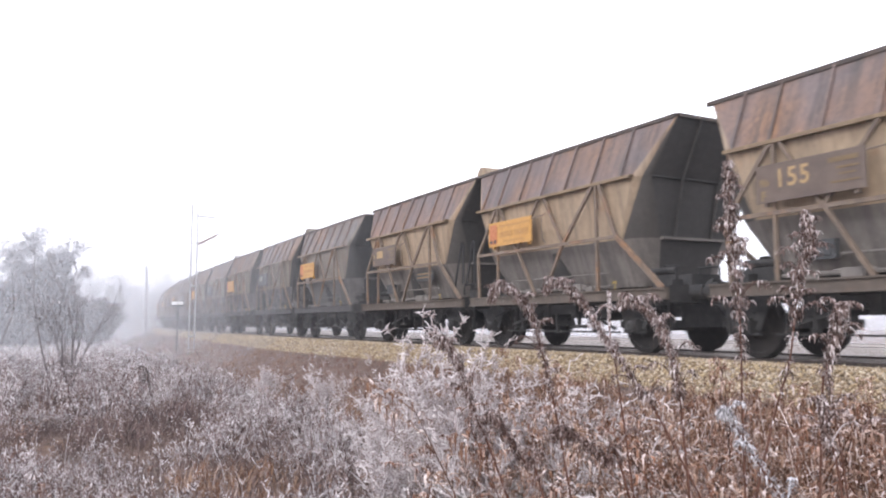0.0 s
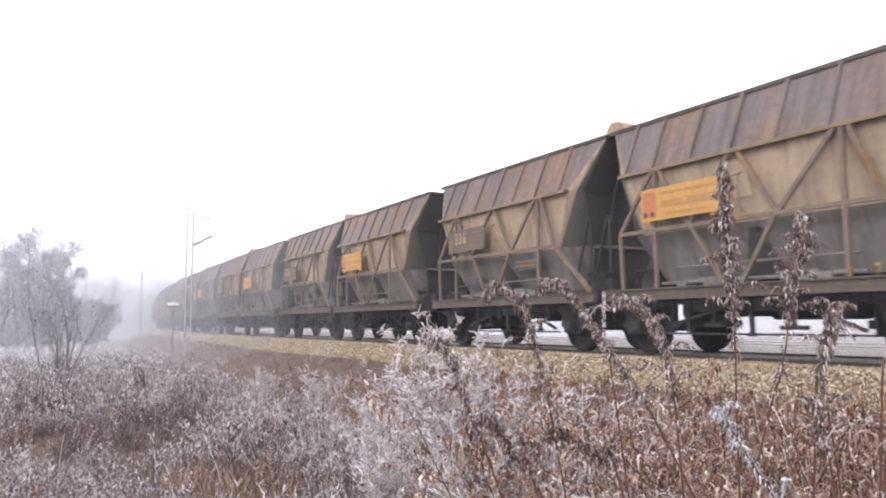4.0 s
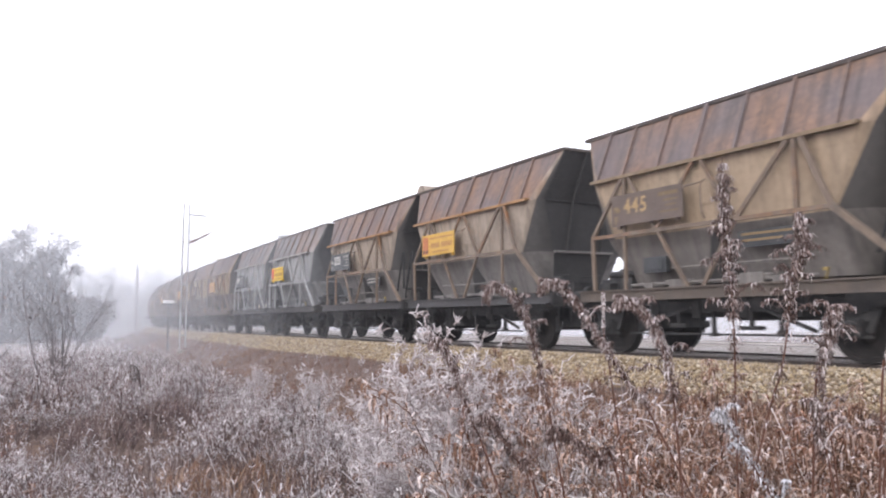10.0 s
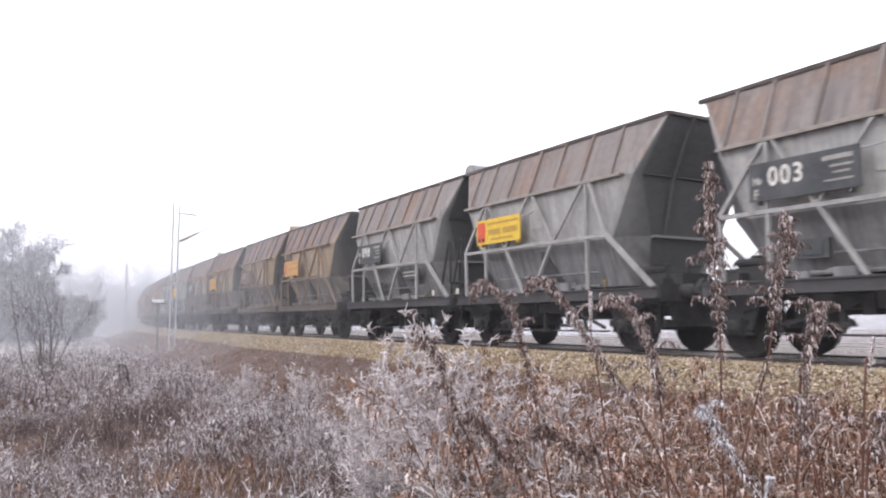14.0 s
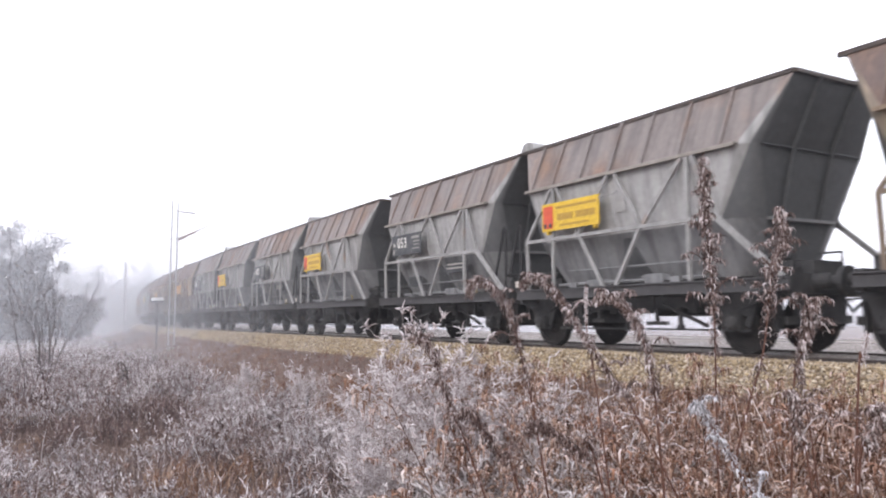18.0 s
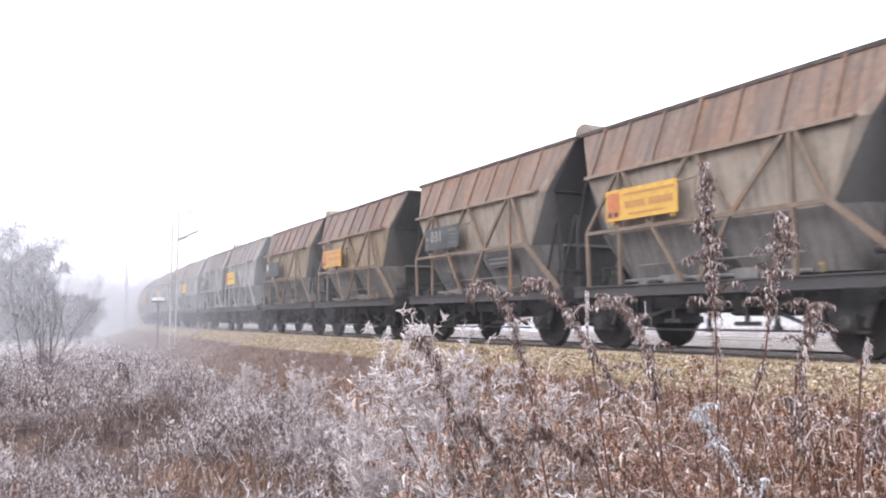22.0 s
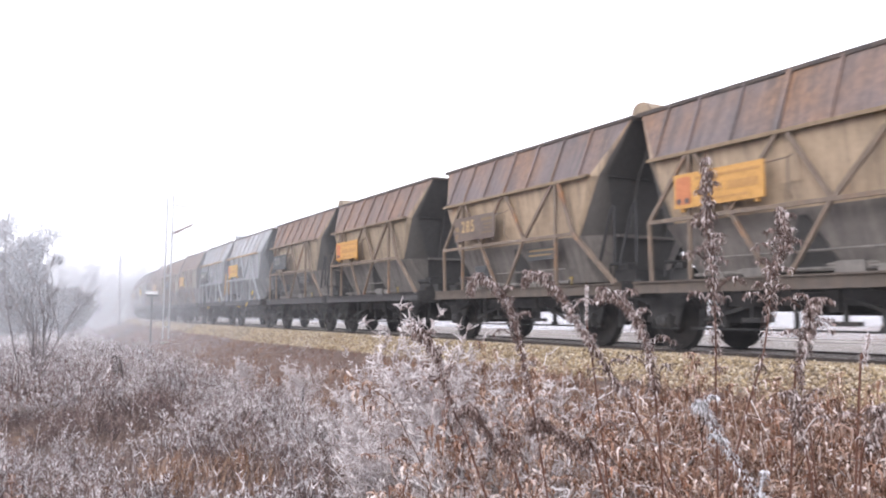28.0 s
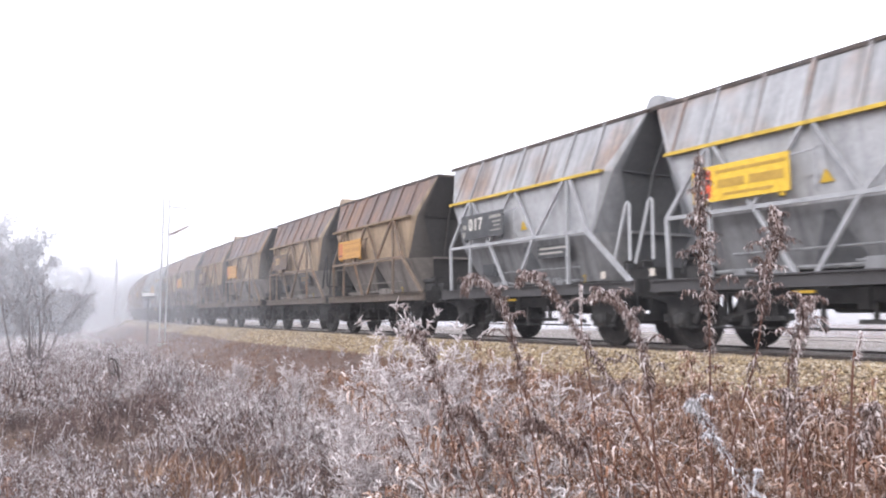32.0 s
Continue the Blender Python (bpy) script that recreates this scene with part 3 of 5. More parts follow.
def wagon_truss(root):
    zl, zm, zs = 2.99, 2.03, 1.09
    a, b, c = 1.4, 2.98, 4.63
    for sx in (-1, 1):
        x = sx * SIDE
        p = lambda l, z: (x, along(l), z)
        part("mid_rail", one(add_bar, p(0.56, zm), p(5.13, zm - 0.005), 0.06, 0.055, (1, 0, 0)), M_STRUT, root)
        runs = (("post", ((0.57, zm), (0.6, zs)), 0.07), ("post", ((a, zl), (a - 0.03, zs)), 0.06), ("post", ((c, zl), (c, zs)), 0.07),
                ("strut", ((a - 0.06, zl), (0.57, zm)), 0.07), ("strut", ((a + 0.1, zl), (2.1, zm)), 0.06), ("strut", ((b - 0.09, zl), (2.1, zm)), 0.06),
                ("strut", ((b + 0.08, zl), (3.66, zm)), 0.065), ("strut", ((c - 0.1, zl), (3.66, zm)), 0.075), ("strut", ((2.12, zm), (2.72, zs)), 0.065),
                ("strut", ((3.64, zm), (3.02, zs)), 0.065), ("strut", ((c + 0.1, zl), (5.13, zm)), 0.09), ("strut", ((5.13, zm), (6.19, zs)), 0.1))
        for name, (q0, q1), w in runs:
            part(name, one(add_bar, p(*q0), p(*q1), w * 0.88, 0.05, (1, 0, 0)), M_STRUT, root)
    (za, wa, _l0, _l1), (zb, wb, _m0, _m1) = LEVELS[1], LEVELS[2]
    lean = lambda z: wb + (wa - wb) * (z - zb) / (za - zb) + 0.02
    bm = bmesh.new()
    add_panel(bm, [(-lean(2.88), along(2.8), 2.88), (-lean(2.36), along(2.8), 2.36), (-lean(2.36), along(3.12), 2.36), (-lean(2.88), along(3.12), 2.88)], 0.012)
    part("cover_plate", bm, M_PAINT, root)
    # thin hand rail and brackets behind the board on the near side
    bm = bmesh.new()
    for pts in (((-1.52, along(2.78), 2.66), (-1.6, along(2.78), 2.62), (-1.6, along(3.12), 2.64), (-1.5, along(3.12), 2.68)), ((-1.5, along(3.1), 2.7), (-1.58, along(3.1), 2.6), (-1.58, along(3.1), 2.2), (-1.5, along(3.1), 2.1))):
        add_tube(bm, pts, 0.013, 5)
    part("grab_rail", bm, M_STRUT, root)


def wagon_frame(root, lead_buffers, trail_buffers):
    for sx in (-1, 1):
        bm = bmesh.new()
        section = [(-0.05, 0.91), (0.05, 0.91), (0.05, 0.935), (0.01, 0.935), (0.01, 1.075), (0.05, 1.075), (0.05, 1.1), (-0.05, 1.1)]
        rings = [[bm.verts.new((sx * (SIDE + o), along(l), z)) for o, z in section] for l in (0.2, 6.28)]
        for i in range(8):
            j = (i + 1) % 8
            bm.faces.new((rings[0][i], rings[0][j], rings[1][j], rings[1][i]))
        bm.faces.new(rings[0][::-1])
        bm.faces.new(rings[1])
        part("side_sill", bm, M_SILL, root, "grimy steel side sill")
    for l in (0.25, 6.2):
        bm = bmesh.new()
        add_box(bm, -1.45, 1.45, along(l) - 0.06, along(l) + 0.06, 0.86, 1.14)
        part("headstock", bm, M_UNDER, root)
    bm = bmesh.new()
    for x in (-0.5, 0.5):
        add_box(bm, x - 0.06, x + 0.06, along(6.2), along(0.25), 0.84, 1.08)
    for l in (1.3, 2.2, 3.1, 4.0, 4.9):
        add_box(bm, -1.45, 1.45, along(l) - 0.04, along(l) + 0.04, 0.88, 1.06)
    part("centre_frame", bm, M_UNDER, root)
    bm = bmesh.new()
    add_box(bm, -0.95, 0.95, along(4.35), along(1.45), 0.7, 0.9)
    for l in (1.5, 2.4, 3.3, 4.2):
        add_box(bm, -1.0, 1.0, along(l) - 0.08, along(l) + 0.08, 0.62, 0.9)
    part("discharge_gear", bm, M_UNDER, root, "black discharge flap gear")
    for l, h, w in ((1.55, 0.42, 0.05), (2.05, 0.5, 0.16), (2.75, 0.36, 0.05), (3.45, 0.46, 0.2), (3.95, 0.4, 0.05)):
        bm = bmesh.new()
        add_box(bm, -1.02, -0.96, along(l) - 0.025, along(l) + 0.025, h, 0.72)
        add_box(bm, -1.04, -0.94, along(l) - w, along(l) + w, h - 0.03, h + 0.03)
        part("brake_hanger", bm, M_UNDER, root)
    bm = bmesh.new()
    add_bar(bm, (-1.0, along(1.2), 0.5), (-1.0, along(2.3), 0.78), 0.05, 0.04)
    add_bar(bm, (-1.0, along(4.5), 0.42), (-1.0, along(3.6), 0.76), 0.05, 0.04)
    add_bar(bm, (-0.98, along(0.9), 0.36), (-0.98, along(4.6), 0.36), 0.03, 0.03)
    part("brake_rod", bm, M_UNDER, root)
    # equipment on the sill in front of the chutes
    for l, w, h in ((1.75, 0.1, 0.1), (2.35, 0.16, 0.13), (3.75, 0.2, 0.16), (4.2, 0.1, 0.1)):
        bm = bmesh.new()
        add_box(bm, -1.36, -1.12, along(l) - w, along(l) + w, 1.1, 1.1 + h)
        add_tube(bm, [(-1.3, along(l) - w - 0.12, 1.12 + h * 0.6), (-1.3, along(l) + w + 0.12, 1.12 + h * 0.6)], 0.025, 6)
        part("latch_box", bm, M_CHUTE, root)
    bm = bmesh.new()
    add_tube(bm, [(-1.3, along(1.3), 1.17), (-1.3, along(4.75), 1.17)], 0.03, 6)
    add_tube(bm, [(-1.22, along(1.55), 1.42), (-1.22, along(4.6), 1.42)], 0.02, 6)
    part("operating_shaft", bm, M_CHUTE, root)
    bm = bmesh.new()
    add_box(bm, -1.4, -1.36, along(4.95), along(4.89), 1.22, 1.26)
    add_bar(bm, (-1.36, along(4.9), 1.1), (-1.38, along(4.96), 1.26), 0.018, 0.018)
    yl = part("valve_lever", bm, M_LETTER, root, "small yellow valve lever")
    yl.color = (0.3, 0.22, 0.07, 1)
    bm = bmesh.new()
    add_tube(bm, [(0.55, along(2.0), 0.72), (0.55, along(3.6), 0.72)], 0.16, 12)
    part("air_reservoir", bm, M_UNDER, root)
    # axle guards, boxes and springs
    for l in (0.45, 5.05):
        y = along(l)
        for sx in (-1, 1):
            bm = bmesh.new()
            x = sx * 1.03
            for d in (-0.19, 0.19):
                add_bar(bm, (x, y + d * 2.1, 0.92), (x, y + d, 0.42), 0.09, 0.02, (1, 0, 0))
            add_bar(bm, (x, y - 0.24, 0.36), (x, y + 0.24, 0.36), 0.04, 0.03)
            add_panel(bm, [(x, y - 0.46, 0.92), (x, y - 0.2, 0.56), (x, y + 0.2, 0.56), (x, y + 0.46, 0.92)][::1 if sx < 0 else -1], 0.014)
            part("axle_guard", bm, M_UNDER, root)
            for d in (-0.53, 0.53):
                bm = bmesh.new()
                xs = sx * 0.76
                add_bar(bm, (xs, y + d * 1.06, 0.9), (xs, y + d * 1.02, 0.4), 0.05, 0.07)
                add_panel(bm, [(xs - 0.05, y + d * 0.98, 0.66), (xs - 0.05, y + d * 0.96, 0.34), (xs + 0.05, y + d * 0.96, 0.34), (xs + 0.05, y + d * 0.98, 0.66)], 0.05)
                part("brake_shoe", bm, M_UNDER, root)
            bm = bmesh.new()
            add_box(bm, x - 0.1, x + 0.1, y - 0.12, y + 0.12, 0.36, 0.6)
            add_disc(bm, x + sx * 0.1, x + sx * 0.17, y, 0.47, ((0, 0.1), (0.6, 0.1), (1, 0.06)), 12)
            part("axle_box", bm, M_UNDER, root)
            bm = bmesh.new()
            for i in range(6):
                add_box(bm, x - 0.05, x + 0.05, y - 0.58 + i * 0.085, y + 0.58 - i * 0.085, 0.80 - i * 0.028, 0.822 - i * 0.028)
            part("leaf_spring", bm, M_UNDER, root)
        for d in (-0.64, 0.64):
            bm = bmesh.new()
            add_box(bm, -0.78, 0.78, y + d - 0.03, y + d + 0.03, 0.44, 0.56)
            add_box(bm, -0.55, 0.55, y + d - 0.04, y + d + 0.04, 0.56, 0.9)
            part("brake_beam", bm, M_UNDER, root)
        ws = new("wheelset")
        ws.parent = root
        ws.location = (0, y, 0.46)
        bm = bmesh.new()
        add_tube(bm, [(-1.05, 0, 0), (-0.8, 0, 0), (0.8, 0, 0), (1.05, 0, 0)], [0.065, 0.085, 0.085, 0.065], 10)
        part("axle", bm, M_WHEEL, ws)
        for sx in (-1, 1):
            bm = bmesh.new()
            add_disc(bm, sx * 0.69, sx * 0.83, 0, 0, ((0, 0.12), (0, 0.45), (0.02, 0.485), (0.2, 0.485), (0.26, 0.462), (0.98, 0.458), (1.0, 0.44), (1.0, 0.385), (0.72, 0.375), (0.6, 0.2), (1.1, 0.13), (1.1, 0.1)), 22)
            part("wheel", bm, M_WHEEL, ws)
    # buffers and couplings
    for lead, l, on in ((True, 0.25, lead_buffers), (False, 6.2, trail_buffers)):
        sgn = 1 if lead else -1
        y = along(l)
        if on:
            for x in (-0.875, 0.875):
                bm = bmesh.new()
                add_tube(bm, [(x, y, 1.03), (x, y + sgn * 0.12, 1.03), (x, y + sgn * 0.3, 1.03)], [0.15, 0.12, 0.11], 14)
                add_tube(bm, [(x, y + sgn * 0.3, 1.03), (x, y + sgn * 0.47, 1.03)], 0.08, 12)
                add_tube(bm, [(x, y + sgn * 0.46, 1.03), (x, y + sgn * 0.5, 1.03)], [0.2, 0.19], 18)
                part("buffer", bm, M_UNDER, root, "black round buffer")
            bm = bmesh.new()
            add_tube(bm, [(0, y, 1.0), (0, y + sgn * 0.25, 0.98), (0, y + sgn * 0.44, 0.9)], 0.04, 6)
            add_tube(bm, [(-0.3, y, 0.9), (-0.3, y + sgn * 0.2, 0.62), (-0.3, y + sgn * 0.42, 0.8)], 0.025, 6)
            part("coupling", bm, M_UNDER, root)
            bm = bmesh.new()
            add_tube(bm, [(-0.75, y + sgn * 0.05, 1.15), (-0.75, y + sgn * 0.05, 1.42), (-0.25, y + sgn * 0.05, 1.46), (-0.25, y + sgn * 0.05, 1.15)], 0.02, 6)
            add_box(bm, -0.95, -0.3, min(y - sgn * 0.25, y + sgn * 0.1), max(y - sgn * 0.25, y + sgn * 0.1), 1.14, 1.32)
            add_box(bm, -1.0, -0.35, min(y - sgn * 0.75, y - sgn * 0.2), max(y - sgn * 0.75, y - sgn * 0.2), 1.12, 1.34)
            add_tube(bm, [(-0.98, y - sgn * 0.2, 1.4), (-0.98, y - sgn * 0.8, 1.4)], 0.06, 8)
            add_tube(bm, [(-0.98, y - sgn * 0.45, 1.1), (-0.98, y - sgn * 0.45, 1.48), (-0.6, y - sgn * 0.5, 1.5)], 0.025, 6)
            add_box(bm, -1.2, -0.95, min(y - sgn * 0.4, y - sgn * 0.1), max(y - sgn * 0.4, y - sgn * 0.1), 1.12, 1.24)
            part("end_gear", bm, M_UNDER, root)
        else:
            bm = bmesh.new()
            add_box(bm, -0.1, 0.1, min(y, y + sgn * 0.17), max(y, y + sgn * 0.17), 0.9, 1.06)
            part("drawbar", bm, M_UNDER, root)


def board(root, colour_mat, warm=False):
    """The board on the near side: its frame and brackets."""
    bm = bmesh.new()
    add_box(bm, -1.585, -1.565, along(2.75), along(1.17), 2.17, 2.69)
    for l in (1.3, 2.6):
        add_box(bm, -1.565, -1.5, along(l) - 0.03, along(l) + 0.03, 2.12, 2.22)
    bm.faces.ensure_lookup_table()
    return part("board", bm, colour_mat, root)


def sign_bar(name, parent, l0, l1, z0, z1, colour, lift=0.0):
    bm = bmesh.new()
    add_box(bm, -1.591 - lift, -1.584, along(l1), along(l0), z0, z1)
    ob = part(name, bm, M_LETTER, parent)
    ob.color = (*colour, 1)
    return ob


def round_mark(name, parent, l0, l1, z0, z1, r, colour, lift=0.0):
    """A flat painted mark with rounded corners on the board's near face."""
    bm = bmesh.new()
    ring = []
    for cl, cz, a0 in ((l1 - r, z1 - r, 0), (l0 + r, z1 - r, 90), (l0 + r, z0 + r, 180), (l1 - r, z0 + r, 270)):
        ring += [(cl + r * math.cos(radians(a0 + 22.5 * k)), cz + r * math.sin(radians(a0 + 22.5 * k))) for k in range(5)]
    front = [bm.verts.new((-1.591 - lift, along(l), z)) for l, z in ring]
    rear = [bm.verts.new((-1.584, along(l), z)) for l, z in ring]
    bm.faces.new(front)
    for i in range(len(ring)):
        j = (i + 1) % len(ring)
        bm.faces.new((front[i], rear[i], rear[j], front[j]))
    bmesh.ops.recalc_face_normals(bm, faces=bm.faces)
    part(name, bm, M_LETTER, parent).color = (*colour, 1)


def letters(text, parent, l0, z0, height, colour):
    """Raised digits standing on the board's near face, each by itself."""
    for i, char in enumerate(text):
        cu = bpy.data.curves.new("digit", "FONT")
        cu.body, cu.size, cu.extrude, cu.offset = char, height * 1.42, 0.002, 0.006
        tmp = bpy.data.objects.new("digit", cu)
        me = bpy.data.meshes.new_from_object(tmp)
        bpy.data.objects.remove(tmp)
        me.materials.clear()
        me.materials.append(M_LETTER)
        ob = new("digit", me)
        ob.parent = parent
        ob.matrix_basis = Matrix.Translation((-1.589, along(l0 + i * height * 0.74), z0)) @ Euler((radians(90), 0, radians(-90))).to_matrix().to_4x4() @ Matrix.Diagonal((0.88, 1, 1, 1))
        ob.color = (*colour, 1)


def hood(root):
    """The cap over the gap between the two wagons of a pair."""
    bm = bmesh.new()
    prof = [(-0.24, 3.97), (-0.24, 4.1), (-0.19, 4.19), (-0.09, 4.235), (0.04, 4.24), (0.14, 4.19), (0.2, 4.1), (0.2, 3.98)]
    ends = []
    for x in (-0.93, -0.4):
        ends.append([bm.verts.new((x, along(6.28) + d, z)) for d, z in prof])
    for i in range(len(prof) - 1):
        bm.faces.new((ends[0][i], ends[0][i + 1], ends[1][i + 1], ends[1][i]))
    bm.faces.new(ends[0])
    bm.faces.new(ends[1][::-1])
    part("gap_hood", bm, M_CHUTE, root, "rounded steel hood over the gap")


def end_rails(root):
    """Bent tube steps at the trailing end of a numbered wagon."""
    for l0, x in ((5.58, -1.3), (6.08, -1.28)):
        bm = bmesh.new()
        add_tube(bm, [(x, along(l0), 1.4), (x, along(l0 + 0.33), 2.4), (x, along(l0 + 0.37), 2.44), (x, along(l0 + 0.41), 2.4), (x, along(l0 + 0.4), 1.45)], 0.028, 6)
        part("step_rail", bm, M_STRUT, root)


def end_gap_filler(root, l0, l1, top):
    """Brake gear boxes on the platform at the close-coupled end, added to fill the gap."""
    bm = bmesh.new()
    add_box(bm, -0.85, 0.9, along(l1), along(l0), 1.14, top)
    add_box(bm, -0.9, -0.66, along(l1 - 0.12), along(l0 + 0.14), top, top + 0.09)
    add_tube(bm, [(-1.05, along(l0 + 0.1), 1.2), (-1.05, along(l0 + 0.1), top + 0.1), (-0.7, along(l1 - 0.1), top + 0.1)], 0.03, 6)
    if l0 > 3:  # invented ladder-like rack on the far side, added to block the sky
        for a, b, z0, z1 in ((4.9, 5.14, 1.12, 1.95), (5.19, 5.22, 1.12, 1.9), (5.3, 5.36, 1.12, 1.9), (5.1, 5.36, 1.44, 1.52), (5.1, 5.36, 1.62, 1.72), (5.1, 5.36, 1.8, 1.95)):
            add_box(bm, 1.15 - 0.01 * (z0 > 1.2), 1.2, along(b), along(a), z0, z1)
    part("brake_cabinet", bm, M_UNDER, root, "black brake gear box, added to fill the gap")


def hopper_wagon(numbered):
    root = new("hopper_wagon")
    wagon_body(root)
    wagon_truss(root)
    wagon_frame(root, numbered, not numbered)
    if numbered:
        hood(root)
        end_rails(root)
        end_gap_filler(root, 5.5, 6.0, 1.36)
    else:
        end_gap_filler(root, 0.36, 0.8, 1.33)
    return root


GREY_P, BEIGE, OCHRE = (0.36, 0.365, 0.37), (0.36, 0.3, 0.245), (0.37, 0.283, 0.2)
BAND_G, BAND_B, BAND_L = (0.15, 0.14, 0.14), (0.135, 0.106, 0.104), (0.3, 0.305, 0.32)
YELLOW, STRUT_BROWN = (0.52, 0.36, 0.055), (0.165, 0.125, 0.095)
LOOKS = {
    "brown": ("ochre-brown", OCHRE, BAND_B, (0.2, 0.145, 0.09)), "tawny": ("beige and brown", BEIGE, BAND_B, (0.3, 0.165, 0.07)),
    "sand": ("sand-brown", (0.31, 0.25, 0.185), (0.15, 0.105, 0.09), (0.2, 0.15, 0.105)),
    # brown of the far leading wagons, the greying of distance put into the paint
    "umber": ("haze-greyed brown", (0.235, 0.208, 0.18), (0.125, 0.107, 0.103), (0.17, 0.135, 0.1)),
    "grey": ("grey", GREY_P, BAND_G, (0.3, 0.29, 0.28)), "dun": ("grey-brown", (0.3, 0.26, 0.22), (0.17, 0.12, 0.095), (0.22, 0.17, 0.13)),
    "ash": ("ash-grey", (0.37, 0.365, 0.36), (0.19, 0.165, 0.155), (0.26, 0.235, 0.21)),
    "silver": ("light grey, orange-ledged", (0.35, 0.365, 0.39), BAND_L, (0.32, 0.195, 0.08)), "bright": ("light grey, yellow-ledged", (0.4, 0.41, 0.43), BAND_L, YELLOW),
}
# number on the board, look, colour of the digits, colour of the second board
PALE, AMBER = (0.62, 0.6, 0.57), (0.36, 0.245, 0.12)
TRAIN = {
    -8: ("", "umber"), -7: ("", "umber"), -6: ("", "dun"), -5: ("", "umber"), -4: ("", "umber"), -3: ("", "umber"), -2: ("", "umber"), -1: ("", "brown"),
    0: ("155", "brown"), 1: ("336", "brown"), 2: ("087", "grey"), 3: ("235", "tawny"), 4: ("445", "brown"), 5: ("098", "ash"), 6: ("003", "ash"), 7: ("053", "ash"),
    8: ("21", "sand"), 9: ("031", "dun"), 10: ("100", "silver"), 11: ("213", "sand"), 12: ("285", "brown"), 13: ("287", "brown"), 14: ("017", "bright"), 15: ("", "dun"),
}


def paint_wagon(root, look_name, numbered, text):
    word, paint, band, ledge = LOOKS[look_name]
    rust = {"silver": 0.5, "bright": 0.62, "grey": 0.85, "ash": 0.8, "sand": 0.88}.get(look_name, 1.0)
    for ob in root.children:
        kind = ob.name.split(".")[0]
        if kind == "side_sill":
            ob.color = (*((0.1, 0.08, 0.066) if look_name == "brown" else (0.055, 0.053, 0.055)), 0.8)
        elif kind == "lower_side":
            ob.color = (*paint, rust)
        elif kind == "cover_plate":
            ob.color = (*[min(1.0, c * 1.1) for c in paint], 0.6)
        elif kind in ("mid_rail", "post", "strut", "grab_rail"):
            ob.color = (*(STRUT_BROWN if look_name in ("brown", "tawny", "sand", "dun", "umber") else tuple(c * 0.8 for c in paint)), rust)
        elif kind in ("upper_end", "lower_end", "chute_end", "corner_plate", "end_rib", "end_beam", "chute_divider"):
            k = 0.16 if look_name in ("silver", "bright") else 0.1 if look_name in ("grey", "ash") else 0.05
            # the corner's dark colour holds its shade as well as the soot
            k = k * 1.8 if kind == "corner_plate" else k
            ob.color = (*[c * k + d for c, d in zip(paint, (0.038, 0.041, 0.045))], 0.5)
        elif kind in ("corner_edge", "corner_bend"):
            ob.color = (*[c * 0.8 for c in paint], rust)
        elif kind in ("upper_side", "side_rib"):
            ob.color = (*band, {"bright": 0.84, "silver": 0.62}.get(look_name, rust))
        elif kind == "ledge":
            ob.color = (*ledge, 0.7)
        elif kind == "step_rail":
            ob.color = (*(paint if look_name == "bright" else ledge if look_name == "silver" else (0.025, 0.025, 0.027)), 0.3)
        elif kind == "gap_hood":
            ob.color = (*[c * 0.8 for c in paint], 0.7)
        elif kind in ("chute_side", "chute_corner", "latch_box", "operating_shaft", "end_flange"):
            tone = sum(paint) / 3
            ob.color = (*[c * 0.2 + tone * 0.17 + d for c, d in zip(paint, (0.053, 0.055, 0.06))], 0.8)
    warm = look_name in ("brown",)
    if numbered:
        b = board(root, M_PLATE_WARM if warm else M_PLATE)
        ink = AMBER if warm else tuple(c * (0.42 if look_name in ("sand", "dun", "umber") else 1.0) for c in PALE)
        if text == "21":
            sign_bar("painted_patch", b, 1.22, 1.5, 2.4, 2.66, (0.5, 0.47, 0.43))
            letters("21", b, 1.27, 2.43, 0.2, (0.08, 0.07, 0.07))
        elif text:
            letters(text, b, 1.47, 2.36, 0.25, ink)
        else:
            sign_bar("number_strip", b, 1.5, 1.9, 2.38, 2.58, ink)
        letters("No", b, 1.23, 2.4, 0.1, tuple(c * 0.6 for c in ink))
        letters("F", b, 1.24, 2.2, 0.13, tuple(c * 0.6 for c in ink))
        for l0, l1, z0, z1 in ((2.26, 2.66, 2.55, 2.61), (2.36, 2.66, 2.46, 2.49), (2.4, 2.62, 2.38, 2.405), (2.28, 2.66, 2.285, 2.31)):
            sign_bar("writing_strip", b, l0, l1, z0, z1, tuple(c * 0.42 for c in ink))
        small = part("notice_board", one(add_box, -1.35, -1.33, along(4.5), along(3.55), 1.62, 1.86), M_PLATE, root, "dark notice board on the chute")
        for z0, l1 in ((1.79, 4.45), (1.7, 4.3)):
            bm = bmesh.new()
            add_box(bm, -1.356, -1.349, along(l1), along(3.62), z0, z0 + 0.035)
            part("writing_strip", bm, M_LETTER, small).color = (*[c * 0.6 for c in ink], 1)
        bm = bmesh.new()
        add_box(bm, -1.33, -1.24, along(2.12), along(1.62), 1.36, 1.62)
        add_box(bm, -1.35, -1.33, along(2.06), along(1.68), 1.41, 1.57)
        part("label_holder", bm, M_PLATE, root, "dark label holder on the chute")
        tagged(root, word + " steel hopper wagon with a dark number board", "freight wagon", "hopper wagons of the train")
    else:
        clean = look_name in ("bright", "grey", "ash")
        b = board(root, M_LETTER)
        b.color = (0.63, 0.42, 0.032, 1) if clean else ((0.52, 0.32, 0.06, 1) if look_name in ("dun", "tawny", "silver") else (0.46, 0.25, 0.065, 1))
        b["label"] = "yellow company board with a red mark"
